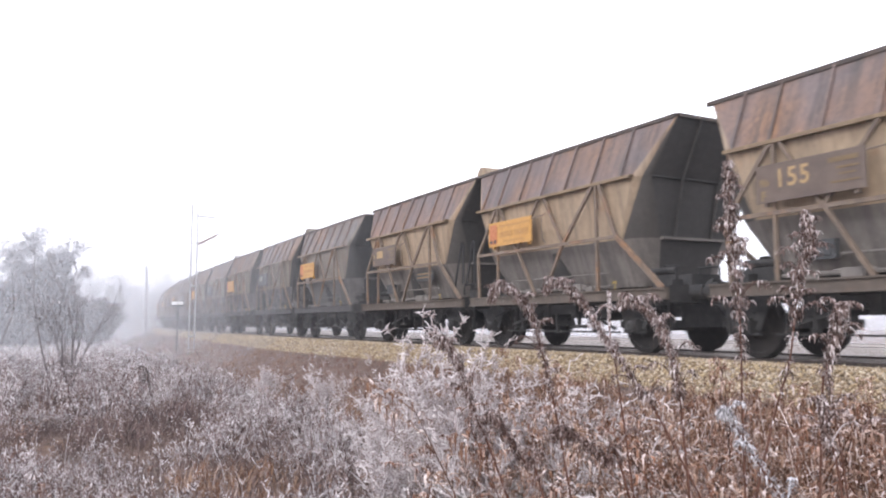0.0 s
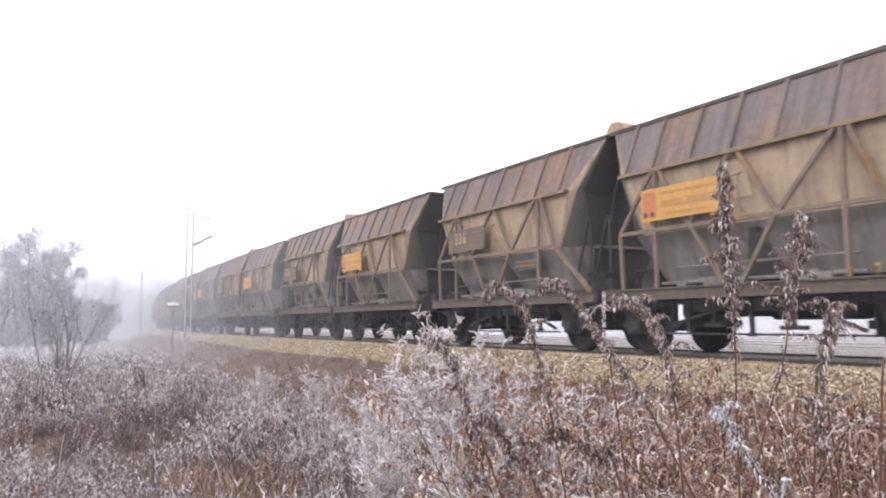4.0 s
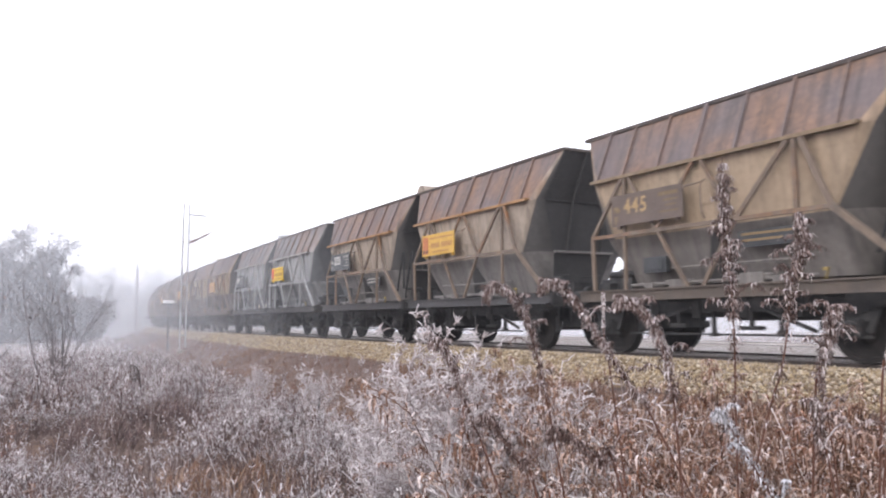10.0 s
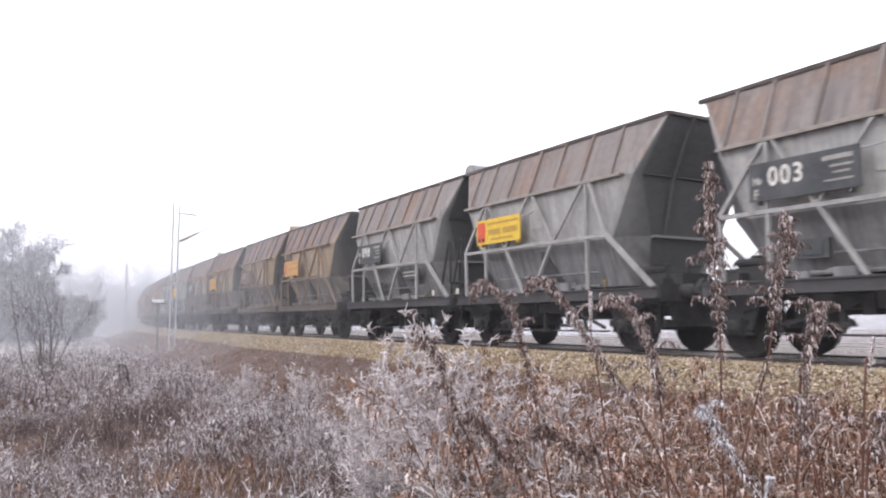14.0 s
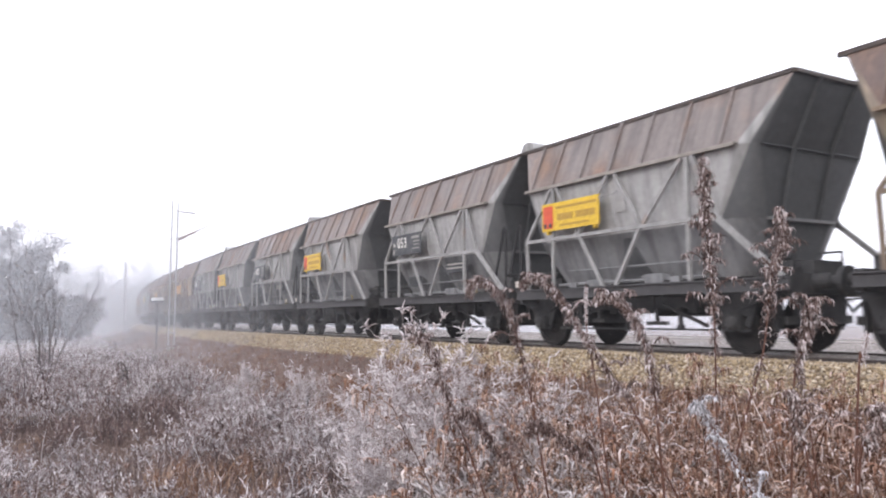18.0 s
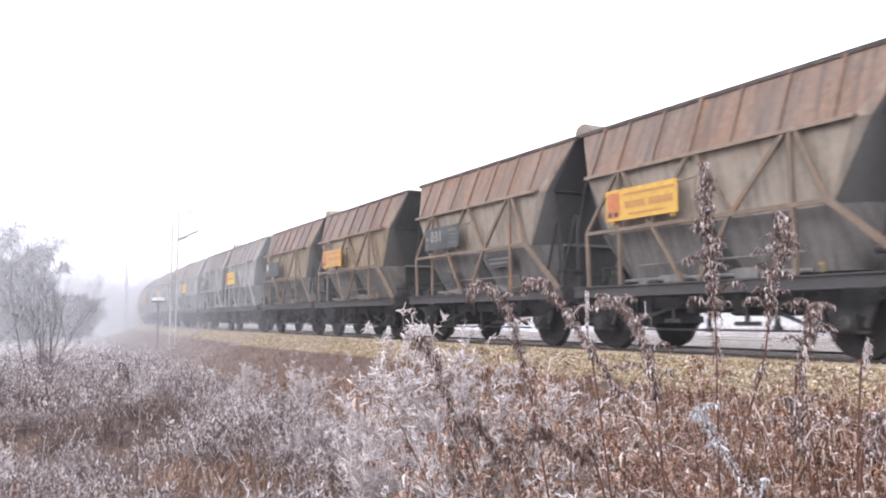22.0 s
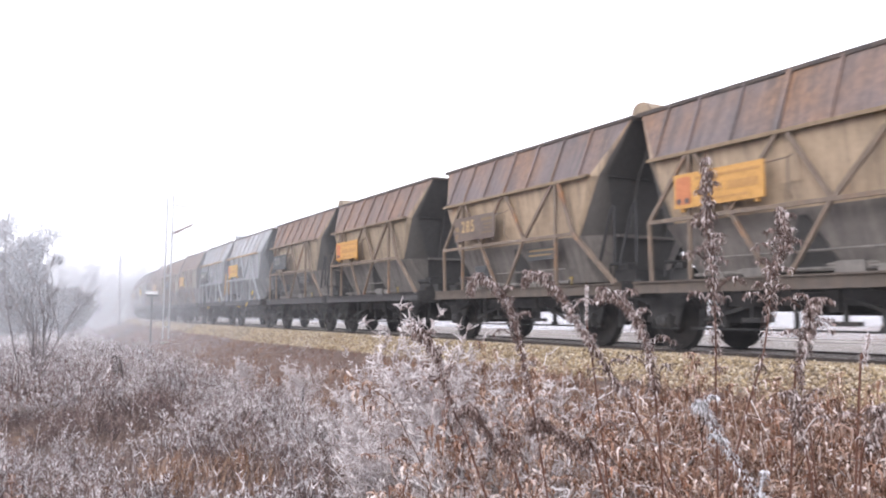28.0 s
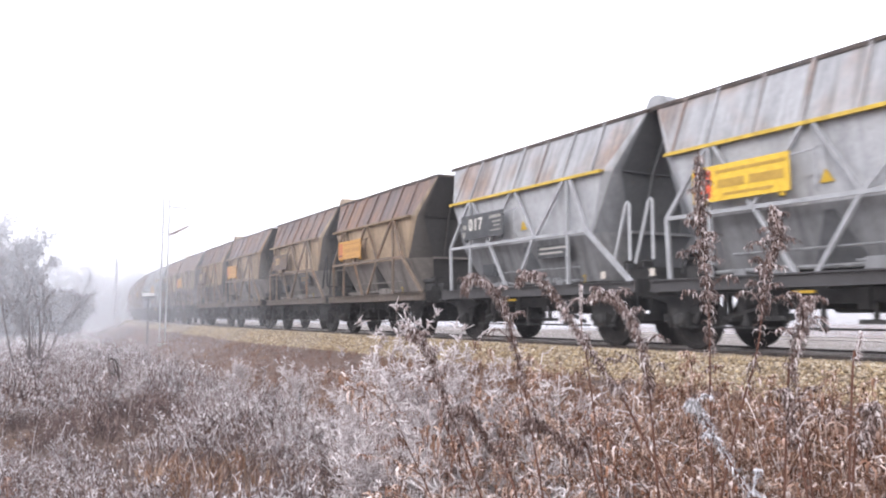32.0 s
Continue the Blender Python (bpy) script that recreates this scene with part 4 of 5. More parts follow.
        red = (0.55, 0.075, 0.03) if clean else (0.4, 0.14, 0.055)
        round_mark("red_mark", b, 1.21, 1.5, 2.22, 2.64, 0.05, red)
        for l in (1.27, 1.42):
            round_mark("dark_dot", b, l - 0.045, l + 0.045, 2.23, 2.32, 0.044, (0.06, 0.045, 0.045), 0.004)
        dark = (0.38, 0.235, 0.03) if clean else (0.36, 0.19, 0.055)
        for l0, l1, z0, z1 in ((1.58, 2.7, 2.565, 2.61), (1.7, 2.5, 2.235, 2.275)):
            sign_bar("writing_strip", b, l0, l1, z0, z1, dark)
        for l0, l1 in ((1.62, 2.06), (2.14, 2.66)):
            sign_bar("writing_strip", b, l0, l1, 2.35, 2.47, dark)
        tagged(root, word + " steel hopper wagon with a yellow company board", "freight wagon", "hopper wagons of the train")


def sill_marks(root, numbered, look_name):
    """A small white plate at the sill's end, a yellow mark under it and yellow valve levers."""
    l = 5.61 if numbered else 0.3
    bm = bmesh.new()
    add_box(bm, -1.575, -1.555, along(l + 0.05), along(l - 0.05), 1.16, 1.28)
    part("sill_plate", bm, M_LETTER, root, "small white plate on the sill").color = (0.5, 0.46, 0.42, 1)
    if look_name in ("grey", "ash"):
        return
    yellow = (0.55, 0.36, 0.03, 1)
    bm = bmesh.new()
    add_box(bm, -1.5, -1.44, along(2.95), along(2.65), 0.83, 0.865)
    part("yellow_mark", bm, M_LETTER, root, "yellow mark under the sill").color = yellow
    if look_name == "bright":
        bm = bmesh.new()
        add_panel(bm, [(-1.36, along(3.1), 2.42), (-1.33, along(3.0), 2.24), (-1.33, along(3.2), 2.24), (-1.345, along(3.15), 2.33)], 0.012)
        part("warning_mark", bm, M_LETTER, root, "small yellow triangular mark").color = yellow
    elif not numbered:
        for p, q in (((-1.54, along(4.21), 0.88), (-1.54, along(4.41), 1.0)), ((-1.48, along(4.91), 1.34), (-1.48, along(5.05), 1.48))):
            bm = bmesh.new()
            add_bar(bm, p, q, 0.07, 0.03)
            add_bar(bm, (p[0] + 0.02, p[1] + 0.03, p[2] - 0.02), (p[0] + 0.1, p[1] + 0.03, p[2] - 0.02), 0.03, 0.03)
            part("valve_lever", bm, M_LETTER, root, "yellow valve lever").color = yellow


WAGONS = []


def build_train():
    first = {}
    order = [(m, numbered) for m in sorted(TRAIN) for numbered in (True, False)]
    for numbered in (True, False):
        first[numbered] = hopper_wagon(numbered)
    made = []
    for i, (m, numbered) in enumerate(order):
        made.append(first[numbered] if m == -8 else copy_thing(first[numbered], Matrix()))
    for (m, numbered), root in zip(order, made):
        paint_wagon(root, TRAIN[m][1], numbered, TRAIN[m][0])
        if TRAIN[m][1] in ("bright", "silver", "grey", "ash"):
            sill_marks(root, numbered, TRAIN[m][1])
        WAGONS.append((m, numbered, root))


build_train()


# ---- overhead-line masts and the trackside post ----
def catenary_mast(s, off, height, twin):
    x, y, a = on_track(s, off)
    root = new("catenary_mast")
    root.matrix_basis = pose(x, y, -0.75, 0, 0, -math.degrees(a))
    h = height + 0.75
    if twin:
        for d in (-0.28, 0.0):
            bm = bmesh.new()
            add_bar(bm, (d, 0, 0), (d + 0.08, 0, h + (0.1 if d else 0)), 0.065, 0.065, (1, 0, 0))
            part("pole", bm, M_MAST, root)
        bm = bmesh.new()
        for z in (0.6, 3.2):
            add_box(bm, -0.28, 0.06, -0.05, 0.05, z, z + 0.07)
        part("batten", bm, M_MAST, root)
    else:
        bm = bmesh.new()
        add_tube(bm, [(0, 0, 0), (0, 0, h)], [0.16, 0.12], 10)
        part("pole", bm, M_MAST, root)
    bm = bmesh.new()
    add_box(bm, -0.35, 0.2, -0.2, 0.2, -0.6, -0.13)
    part("footing", bm, M_SLEEPER, root)
    bm = bmesh.new()
    add_tube(bm, [(0.08, 0, h - 2.0), (1.05, 0, h - 1.47)], 0.05, 8)
    for k in range(5):
        u = 0.2 + 0.15 * k
        add_tube(bm, [(0.08 + 0.47 * u, 0, h - 2.0 + 0.25 * u), (0.1 + 0.47 * u, 0, h - 1.985 + 0.25 * u)], 0.085, 10)
    part("insulator", bm, M_CERAMIC, root)
    bm = bmesh.new()
    add_tube(bm, [(0.55, 0, h - 1.75), (2.35, 0, h - 0.75)], 0.02, 6)
    part("cantilever_arm", bm, M_MAST, root)
    bm = bmesh.new()
    add_tube(bm, [(0.75, 0, h - 1.64), (2.95, 0, h - 1.7)], 0.016, 6)
    part("steady_arm", bm, M_MAST, root)
    bm = bmesh.new()
    add_tube(bm, [(0.08, 0, h - 0.5), (0.95, 0, h - 0.56)], 0.04, 6)
    part("top_bracket", bm, M_MAST, root)
    tagged(root, "slender twin steel overhead-line mast with bracket arm" if twin else "hazy overhead-line mast with bracket arm", "catenary mast", "overhead-line masts")


catenary_mast(40.6, -3.24, 6.63, True)
catenary_mast(81.8, -3.1, 6.3, False)


def trackside_post():
    x, y, a = on_track(43.5, -3.72)
    root = new("trackside_post")
    root.matrix_basis = pose(x, y, -1.2, 0, 0, -math.degrees(a))
    part("post", one(add_tube, [(0, 0, 0), (0, 0, 2.78)], 0.05, 8), M_UNDER, root)
    bm = bmesh.new()
    add_box(bm, -0.3, 0.3, -0.03, 0.03, 2.78, 2.94)
    part("sign_plate", bm, M_LETTER, root, "small white plate").color = (0.75, 0.75, 0.75, 1)
    bm = bmesh.new()
    add_box(bm, -0.36, 0.36, -0.05, 0.05, 2.66, 2.775)
    part("plate_bracket", bm, M_UNDER, root)
    tagged(root, "small grey trackside post with a pale plate", "sign post")


trackside_post()


# ---- plants ----
class Cloud:
    """Gathers many small strips and stems into one mesh."""

    def __init__(self):
        self.v, self.f, self.n = [], [], 0

    def add(self, verts, faces):
        self.v.append(verts)
        self.f.append(faces + self.n)
        self.n += len(verts)

    def build(self, name, material, parent=None, label="", smooth=False):
        v, f = np.concatenate(self.v), np.concatenate(self.f)
        me = bpy.data.meshes.new(name)
        me.vertices.add(len(v))
        me.vertices.foreach_set("co", v.astype(np.float32).ravel())
        me.loops.add(len(f) * 3)
        me.loops.foreach_set("vertex_index", f.astype(np.int32).ravel())
        me.polygons.add(len(f))
        me.polygons.foreach_set("loop_start", np.arange(0, len(f) * 3, 3, dtype=np.int32))
        me.update(calc_edges=True)
        me.validate()
        me.materials.append(material)
        ob = new(name, me)
        if parent is not None:
            ob.parent = parent
        if label:
            ob["label"] = label
        return ob


def strip(pts, widths, side):
    """A flat curved blade through pts."""
    pts, w = np.asarray(pts, float), np.asarray(widths, float)[:, None]
    side = np.asarray(side, float)
    v = np.concatenate([pts - side * w / 2, pts + side * w / 2])
    k = len(pts)
    f = []
    for i in range(k - 1):
        f += [(i, i + 1, k + i + 1), (i, k + i + 1, k + i)]
    return v, np.array(f)


def stick(pts, radii, sides=3):
    """A thin tapered stem through pts."""
    pts = np.asarray(pts, float)
    rings, f = [], []
    for i in range(len(pts)):
        d = pts[min(i + 1, len(pts) - 1)] - pts[max(i - 1, 0)]
        d = d / (np.linalg.norm(d) + 1e-9)
        a = np.cross(d, (0.3, 0.2, 0.93) if abs(d[2]) < 0.85 else (1, 0, 0))
        a /= np.linalg.norm(a) + 1e-9
        b = np.cross(d, a)
        rings.append([pts[i] + (a * math.cos(k * math.tau / sides) + b * math.sin(k * math.tau / sides)) * radii[i] for k in range(sides)])
    for i in range(len(pts) - 1):
        for k in range(sides):
            p, q = i * sides + k, i * sides + (k + 1) % sides
            f += [(p, q, q + sides), (p, q + sides, p + sides)]
    return np.concatenate([np.array(r) for r in rings]), np.array(f)


RNG = random.Random(7)


def u(a, b):
    return RNG.uniform(a, b)


def proto(builder, *args):
    c = Cloud()
    builder(c, *args)
    return np.concatenate(c.v), np.concatenate(c.f)


def tuft(c, blades, height, spread, width):
    for _ in range(blades):
        a, h = u(0, math.tau), height * u(0.55, 1.1)
        lean = spread * u(0.2, 1.0)
        bx, by = u(-0.06, 0.06), u(-0.06, 0.06)
        d = np.array((math.cos(a), math.sin(a), 0))
        pts = [np.array((bx, by, 0)) + d * lean * h * t * t + np.array((0, 0, h * (t - 0.25 * lean * t * t))) for t in (0, 0.55, 1)]
        c.add(*strip(pts, (width, width * 0.8, width * 0.15), np.cross(d, (0, 0, 1)) * math.cos(u(-1, 1)) + d * 0.3))


def curled_leaf(c, p, a, ln, width, droop):
    """A withered leaf that leaves the stem and hangs down, rolled at its tip."""
    d = np.array((math.cos(a), math.sin(a), 0))
    side = np.array((-math.sin(a), math.cos(a), 0)) + np.array((0, 0, u(-0.6, 0.6)))
    bow = ((0, 0), (0.3, 0.2), (0.66, 0.1 - 0.1 * droop), (0.55, -0.2 - 0.5 * droop))
    pts = [p + d * ln * o + np.array((0, 0, ln * h)) for o, h in bow]
    c.add(*strip(pts, (width * 0.4, width * 0.95, width, width * 0.35), side))


def scatter(name, protos, spots, material, label, category):
    """spots: x, y, z, size, turn. All copies of the small plants go into one mesh."""
    c = Cloud()
    for x, y, z, size, turn in spots:
        v, f = protos[RNG.randrange(len(protos))]
        ca, sa = math.cos(turn) * size, math.sin(turn) * size
        w = np.empty_like(v)
        w[:, 0] = v[:, 0] * ca - v[:, 1] * sa + x
        w[:, 1] = v[:, 0] * sa + v[:, 1] * ca + y
        w[:, 2] = v[:, 2] * size + z
        c.add(w, f)
    return tagged(c.build(name, material), label, category, kind="stuff")


def spots_in(count, y0, y1, left, right, size0, size1, power=1.6, keep=None):
    """Places in the strip between two offsets from the track, denser near the camera."""
    out = []
    tries = 0
    while len(out) < count and tries < count * 20:
        tries += 1
        y = y0 + (y1 - y0) * RNG.random() ** power
        cx = on_track(y)[0]
        x = cx + u(left, right)
        if x < -0.06 * y - 3.0 or math.hypot(x, y) < 1.1:
            continue
        if keep and not keep(x, y):
            continue
        out.append((x, y, ground_z(x, y) - 0.02, u(size0, size1), u(0, math.tau)))
    return out


def patch(x, y, seed, scale=0.35):
    return noise.noise(Vector((x * scale, y * scale, seed)))


def branch(c, tips, p, d, ln, r, level, levels, wander, fork, lift):
    """Grows a bent limb and, from it, thinner ones; tips gathers the outer ends."""
    pts, q, dd = [p], p, d
    parts = 1 if level + 1 >= levels and level > 1 else (4, 3, 2, 2, 2)[level]
    for _ in range(parts):
        dd = dd + np.array((u(-1, 1), u(-1, 1), u(-0.6, 1))) * wander
        dd[2] += lift
        dd = dd / np.linalg.norm(dd)
        q = q + dd * ln / parts
        pts.append(q)
    c.add(*stick(pts, [r * (1 - 0.52 * i / parts) for i in range(parts + 1)], 5 if level == 0 and r > 0.012 else 3))
    if level + 1 >= levels:
        tips.append((pts[-1], dd))
        tips.append(((pts[0] + pts[-1]) * 0.5, dd))
        return
    for k in range(fork):
        t = RNG.randrange(1, parts + 1)
        a = u(0, math.tau)
        e = dd * 0.75 + np.array((math.cos(a), math.sin(a), u(-0.1, 0.5))) * u(0.45, 0.9)
        branch(c, tips, pts[t], e / np.linalg.norm(e), ln * u(0.5, 0.75), r * 0.55, level + 1, levels, wander, fork, lift)


def leaf_clumps(c, tips, count, size, spread):
    for p, _ in tips:
        for _ in range(count):
            q = p + np.array((u(-1, 1), u(-1, 1), u(-0.8, 0.8))) * spread
            e = np.array((u(-1, 1), u(-1, 1), u(-1, 0.6)))
            e /= np.linalg.norm(e)
            s = np.cross(e, (u(-1, 1), u(-1, 1), u(-1, 1)))
            s /= np.linalg.norm(s) + 1e-6
            k = size * u(0.5, 1.2)
            c.add(*strip([q, q + e * k], (k * 0.5, k * 0.2), s))


def unit(v):
    return v / (np.linalg.norm(v) + 1e-9)


def bowed(p, d, ln, bend, n=3):
    """Points along a short twig that curls as it goes."""
    turn = np.array((u(-1, 1), u(-1, 1), u(-0.7, 1))) * bend
    pts = [p]
    for _ in range(n):
        d = unit(d + turn)
        pts.append(pts[-1] + d * ln / n)
    return pts, d


def spray(c, stems, height, thick, twigs):
    """A bunch of upright dead stalks with short side twigs."""
    for _ in range(stems):
        a = u(0, math.tau)
        d = unit(np.array((math.cos(a) * u(0, 0.55), math.sin(a) * u(0, 0.55), 1.0)))
        p = np.array((u(-0.09, 0.09), u(-0.09, 0.09), 0))
        line, _e = bowed(p, d, height * u(0.5, 1.1), 0.12, 3)
        side = unit(np.cross(d, (u(-1, 1), u(-1, 1), 0.1)))
        c.add(*strip(line, (thick, thick, thick * 0.9, thick * 0.5), side))
        for _ in range(twigs):
            i = RNG.randrange(1, 3)
            q = line[i] + (line[i + 1] - line[i]) * u(0, 1)
            e = unit(np.array((u(-1, 1), u(-1, 1), u(0.1, 1.2))))
            k = height * u(0.07, 0.17)
            s = unit(np.cross(e, (u(-1, 1), u(-1, 1), u(-1, 1))))
            c.add(*strip([q, q + e * k], (thick * 0.9, thick * 0.55), s))


def clumped(count, each, y0, y1, left, right, s0, s1, spread, power=1.5, keep=None):
    """Places in loose groups."""
    out = []
    for x, y, z, size, turn in spots_in(count, y0, y1, left, right, s0, s1, power, keep):
        for _ in range(RNG.randrange(each // 2, each + 1)):
            px, py = x + RNG.gauss(0, spread), y + RNG.gauss(0, spread)
            out.append((px, py, ground_z(px, py) - 0.02, size * u(0.6, 1.0), u(0, math.tau)))
    return out


def twin_scatter(names, pairs, spots, materials, labels, category):
    """Plants in two meshes that share their places: the brown growth and the rime on it."""
    picks = [RNG.randrange(len(pairs)) for _ in spots]
    for which in (0, 1):
        c = Cloud()
        for k, (x, y, z, size, turn) in zip(picks, spots):
            v, f = pairs[k][which]
            ca, sa = math.cos(turn) * size, math.sin(turn) * size
            c.add(np.stack([v[:, 0] * ca - v[:, 1] * sa + x, v[:, 0] * sa + v[:, 1] * ca + y, v[:, 2] * size + z], 1), f)
        tagged(c.build(names[which], materials[which]), labels[which], category, kind="stuff")


def heather(stems, height, radius, grains, grain):
    """A low domed cushion of crooked feathery shoots, with fine rime along their outer ends."""
    brown, white = Cloud(), Cloud()
    for _ in range(stems):
        a, r = u(0, math.tau), math.sqrt(RNG.random())
        out = np.array((math.cos(a), math.sin(a), 0.0))
        d = unit(out * r * 0.75 + np.array((u(-0.2, 0.2), u(-0.2, 0.2), 1.0)))
        line, e = bowed(out * r * radius * 0.7, d, height * u(0.6, 1.1) * (1.1 - 0.45 * r), 0.17, 3)
        side = unit(np.cross(d, (u(-1, 1), u(-1, 1), 0.1)))
        brown.add(*strip(line, (0.006, 0.009, 0.009, 0.005), side))
        for k in range(5):
            t = u(0.25, 1.0)
            q = line[1] + (line[3] - line[1]) * t
            w = unit(np.array((u(-1, 1), u(-1, 1), u(0.3, 1.4))))
            brown.add(*strip([q, q + w * height * u(0.08, 0.16)], (0.008, 0.004), unit(np.cross(w, (u(-1, 1), u(-1, 1), u(-1, 1))))))
        for k in range(grains):
            q = line[1] + (line[3] - line[1]) * (1.08 - 1.0 * RNG.random() ** 1.4) + np.array((u(-1, 1), u(-1, 1), u(-0.5, 1))) * 0.018
            w = unit(np.array((u(-1, 1), u(-1, 1), u(0.2, 2.0))))
            g = grain * u(0.6, 1.3)
            white.add(*strip([q, q + w * g * 3.4], (g * 0.8, g * 0.5), unit(np.cross(w, (u(-1, 1), u(-1, 1), u(-1, 1))))))
    return [(np.concatenate(c.v), np.concatenate(c.f)) for c in (brown, white)]


def curly_twigs(height, nodes, twig, thick):
    """A crooked weed with long curling twigs: brown wood inside, rimed hooks outside."""
    brown, white = Cloud(), Cloud()
    for _ in range(2):
        d = unit(np.array((u(-0.6, 0.6), u(-0.6, 0.6), 1.0)))
        pts = [np.zeros(3)]
        for _ in range(6):
            d = unit(d + np.array((u(-1, 1), u(-1, 1), u(-0.3, 0.6))) * 0.4)
            pts.append(pts[-1] + d * height * u(0.13, 0.2))
        brown.add(*stick(pts[:5], [thick * (0.75 - 0.05 * i) for i in range(5)]))
        white.add(*stick(pts[4:], [thick * 0.7, thick * 0.65, thick * 0.5]))
        for k in range(nodes):
            t = 0.3 + 0.69 * (k + u(0, 1)) / nodes
            i = min(5, int(t * 6))
            p = pts[i] + (pts[i + 1] - pts[i]) * (t * 6 - i)
            a = u(0, math.tau)
            line, e = bowed(p, unit(np.array((math.cos(a), math.sin(a), u(0.1, 1.2)))), twig * u(0.5, 1.2) * (1.3 - 0.5 * t), 0.45, 4)
            (white if RNG.random() < 0.2 + 0.8 * t else brown).add(*stick(line, [thick * 0.5, thick * 0.58, thick * 0.58, thick * 0.5, thick * 0.35]))
            for _ in range(2):
                q = line[RNG.randrange(1, 5)]
                hook, _e = bowed(q, unit(e + np.array((u(-1, 1), u(-1, 1), u(-0.5, 1)))), u(0.03, 0.075), 0.7, 3)
                white.add(*stick(hook, [thick * 0.4, thick * 0.52, thick * 0.5, thick * 0.3]))
    return [(np.concatenate(c.v), np.concatenate(c.f)) for c in (brown, white)]


def curly_herb(c, height, branches, leaves, tilt):
    """A leaning withered herb with rising side branches of small hooked leaves."""
    a = u(0, math.tau)
    d = unit(np.array((math.cos(a) * tilt, math.sin(a) * tilt, 1.0)))
    main, _e = bowed(np.zeros(3), d, height, 0.16, 5)
    c.add(*stick(main, [0.0034, 0.003, 0.0027, 0.0023, 0.0018, 0.0012]))
    for _ in range(leaves):
        i = RNG.randrange(1, 5)
        curled_leaf(c, main[i] + (main[i + 1] - main[i]) * u(0, 1), u(0, math.tau), u(0.028, 0.06), u(0.0042, 0.008), u(-0.4, 1.1))
    for k in range(branches):
        t = 1 + 3.9 * (k + u(0, 1)) / branches
        p = main[int(t)] + (main[int(t) + 1] - main[int(t)]) * (t % 1)
        b = u(0, math.tau)
        line, _e = bowed(p, unit(np.array((math.cos(b), math.sin(b), u(0.3, 1.0)))), height * u(0.1, 0.22), 0.45, 3)
        c.add(*stick(line, [0.0019, 0.0016, 0.0014, 0.001]))
        for _ in range(17):
            q = line[RNG.randrange(0, 3)]
            curled_leaf(c, q + (line[3] - q) * u(0, 1), u(0, math.tau), u(0.026, 0.06), u(0.0042, 0.008), u(-0.4, 1.1))


def build_meadow():
    tufts = [proto(tuft, 10, 0.42, 1.0, 0.0105) for _ in range(6)]
    herbs = [proto(curly_herb, u(0.5, 0.8), 3, 12, u(0.2, 0.7)) for _ in range(8)]
    sprays = [proto(spray, 6, u(0.32, 0.46), 0.0095, 6) for _ in range(12)]
    bare = [heather(30, u(0.3, 0.42), 0.27, 1, 0.007) for _ in range(8)]
    rimed = [heather(23, u(0.4, 0.55), 0.22, 17, 0.0085) for _ in range(8)]
    HEATH = ("dry brown heather cushions", "hoarfrost on the heather cushions")
    def pale(x, y):
        """How rimed the meadow is: patchy, more so along the ditch edge and farther out."""
        edge = math.exp(-((offset_of(x, y) + 7.0) / 0.7) ** 2)
        spot = lambda cx, cy, r: math.exp(-((x - cx) ** 2 + (y - cy) ** 2) / r ** 2)
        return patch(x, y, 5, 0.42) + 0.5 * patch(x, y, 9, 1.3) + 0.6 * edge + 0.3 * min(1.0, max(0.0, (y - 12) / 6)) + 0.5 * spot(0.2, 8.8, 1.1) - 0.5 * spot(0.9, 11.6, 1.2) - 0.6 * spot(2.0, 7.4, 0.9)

    near = [(x, y, z, size * (1.0 + 0.7 * patch(x, y, 17, 1.1)), turn) for x, y, z, size, turn in spots_in(950, 5.0, 34, -13, -5.9, 0.55, 1.15, 1.2)]
    twin_scatter(("heather", "heather_rime"), bare, [q for q in near if pale(q[0], q[1]) < 0.12], (M_HEATH, M_GRAIN), HEATH, "heather")
    twin_scatter(("frosted_heather", "heather_hoarfrost"), rimed, [q for q in near if pale(q[0], q[1]) >= 0.12], (M_HEATH, M_GRAIN), ("heather cushions under heavy frost", "thick hoarfrost on the heather cushions"), "heather")
    twin_scatter(("ditch_edge_weeds", "ditch_edge_rime"), rimed, clumped(74, 6, 6.0, 40, -7.9, -6.2, 0.8, 1.35, 0.22, 1.2), (M_MEADOW, M_GRAIN), ("brown weeds along the ditch edge", "white rime on the ditch edge weeds"), "weeds")
    twin_scatter(("far_heather", "far_heather_rime"), rimed, spots_in(110, 13, 30, -12, -6.2, 1.2, 1.8, 1.0), (M_HEATH, M_GRAIN), ("tall heather farther out on the meadow", "hoarfrost on the far heather"), "heather")
    scatter("meadow_grass", tufts, spots_in(2600, 4.5, 60, -14, -5.5, 0.4, 0.8, 1.4), M_STRAW, "dry brown meadow grass touched with rime", "grass")
    scatter("dead_meadow_stalks", sprays, spots_in(1300, 4.5, 40, -13, -5.6, 0.6, 1.1, 1.5), M_MEADOW, "dead brown meadow stalks tipped with rime", "weeds")
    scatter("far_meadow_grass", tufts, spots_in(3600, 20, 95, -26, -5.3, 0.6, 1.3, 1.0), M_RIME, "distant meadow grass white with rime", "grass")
    scatter("dry_meadow_weeds", herbs, spots_in(330, 4.5, 26, -12, -5.7, 0.5, 0.9, 1.5, lambda x, y: patch(x, y, 5, 0.3) < 0.12), M_BROWN, "withered brown meadow weeds", "weeds")
    scatter("embankment_grass", tufts, spots_in(4800, 2.0, 75, -5.6, -2.1, 0.2, 0.55, 1.4), M_RUST_GRASS, "russet grass on the railway embankment", "grass")
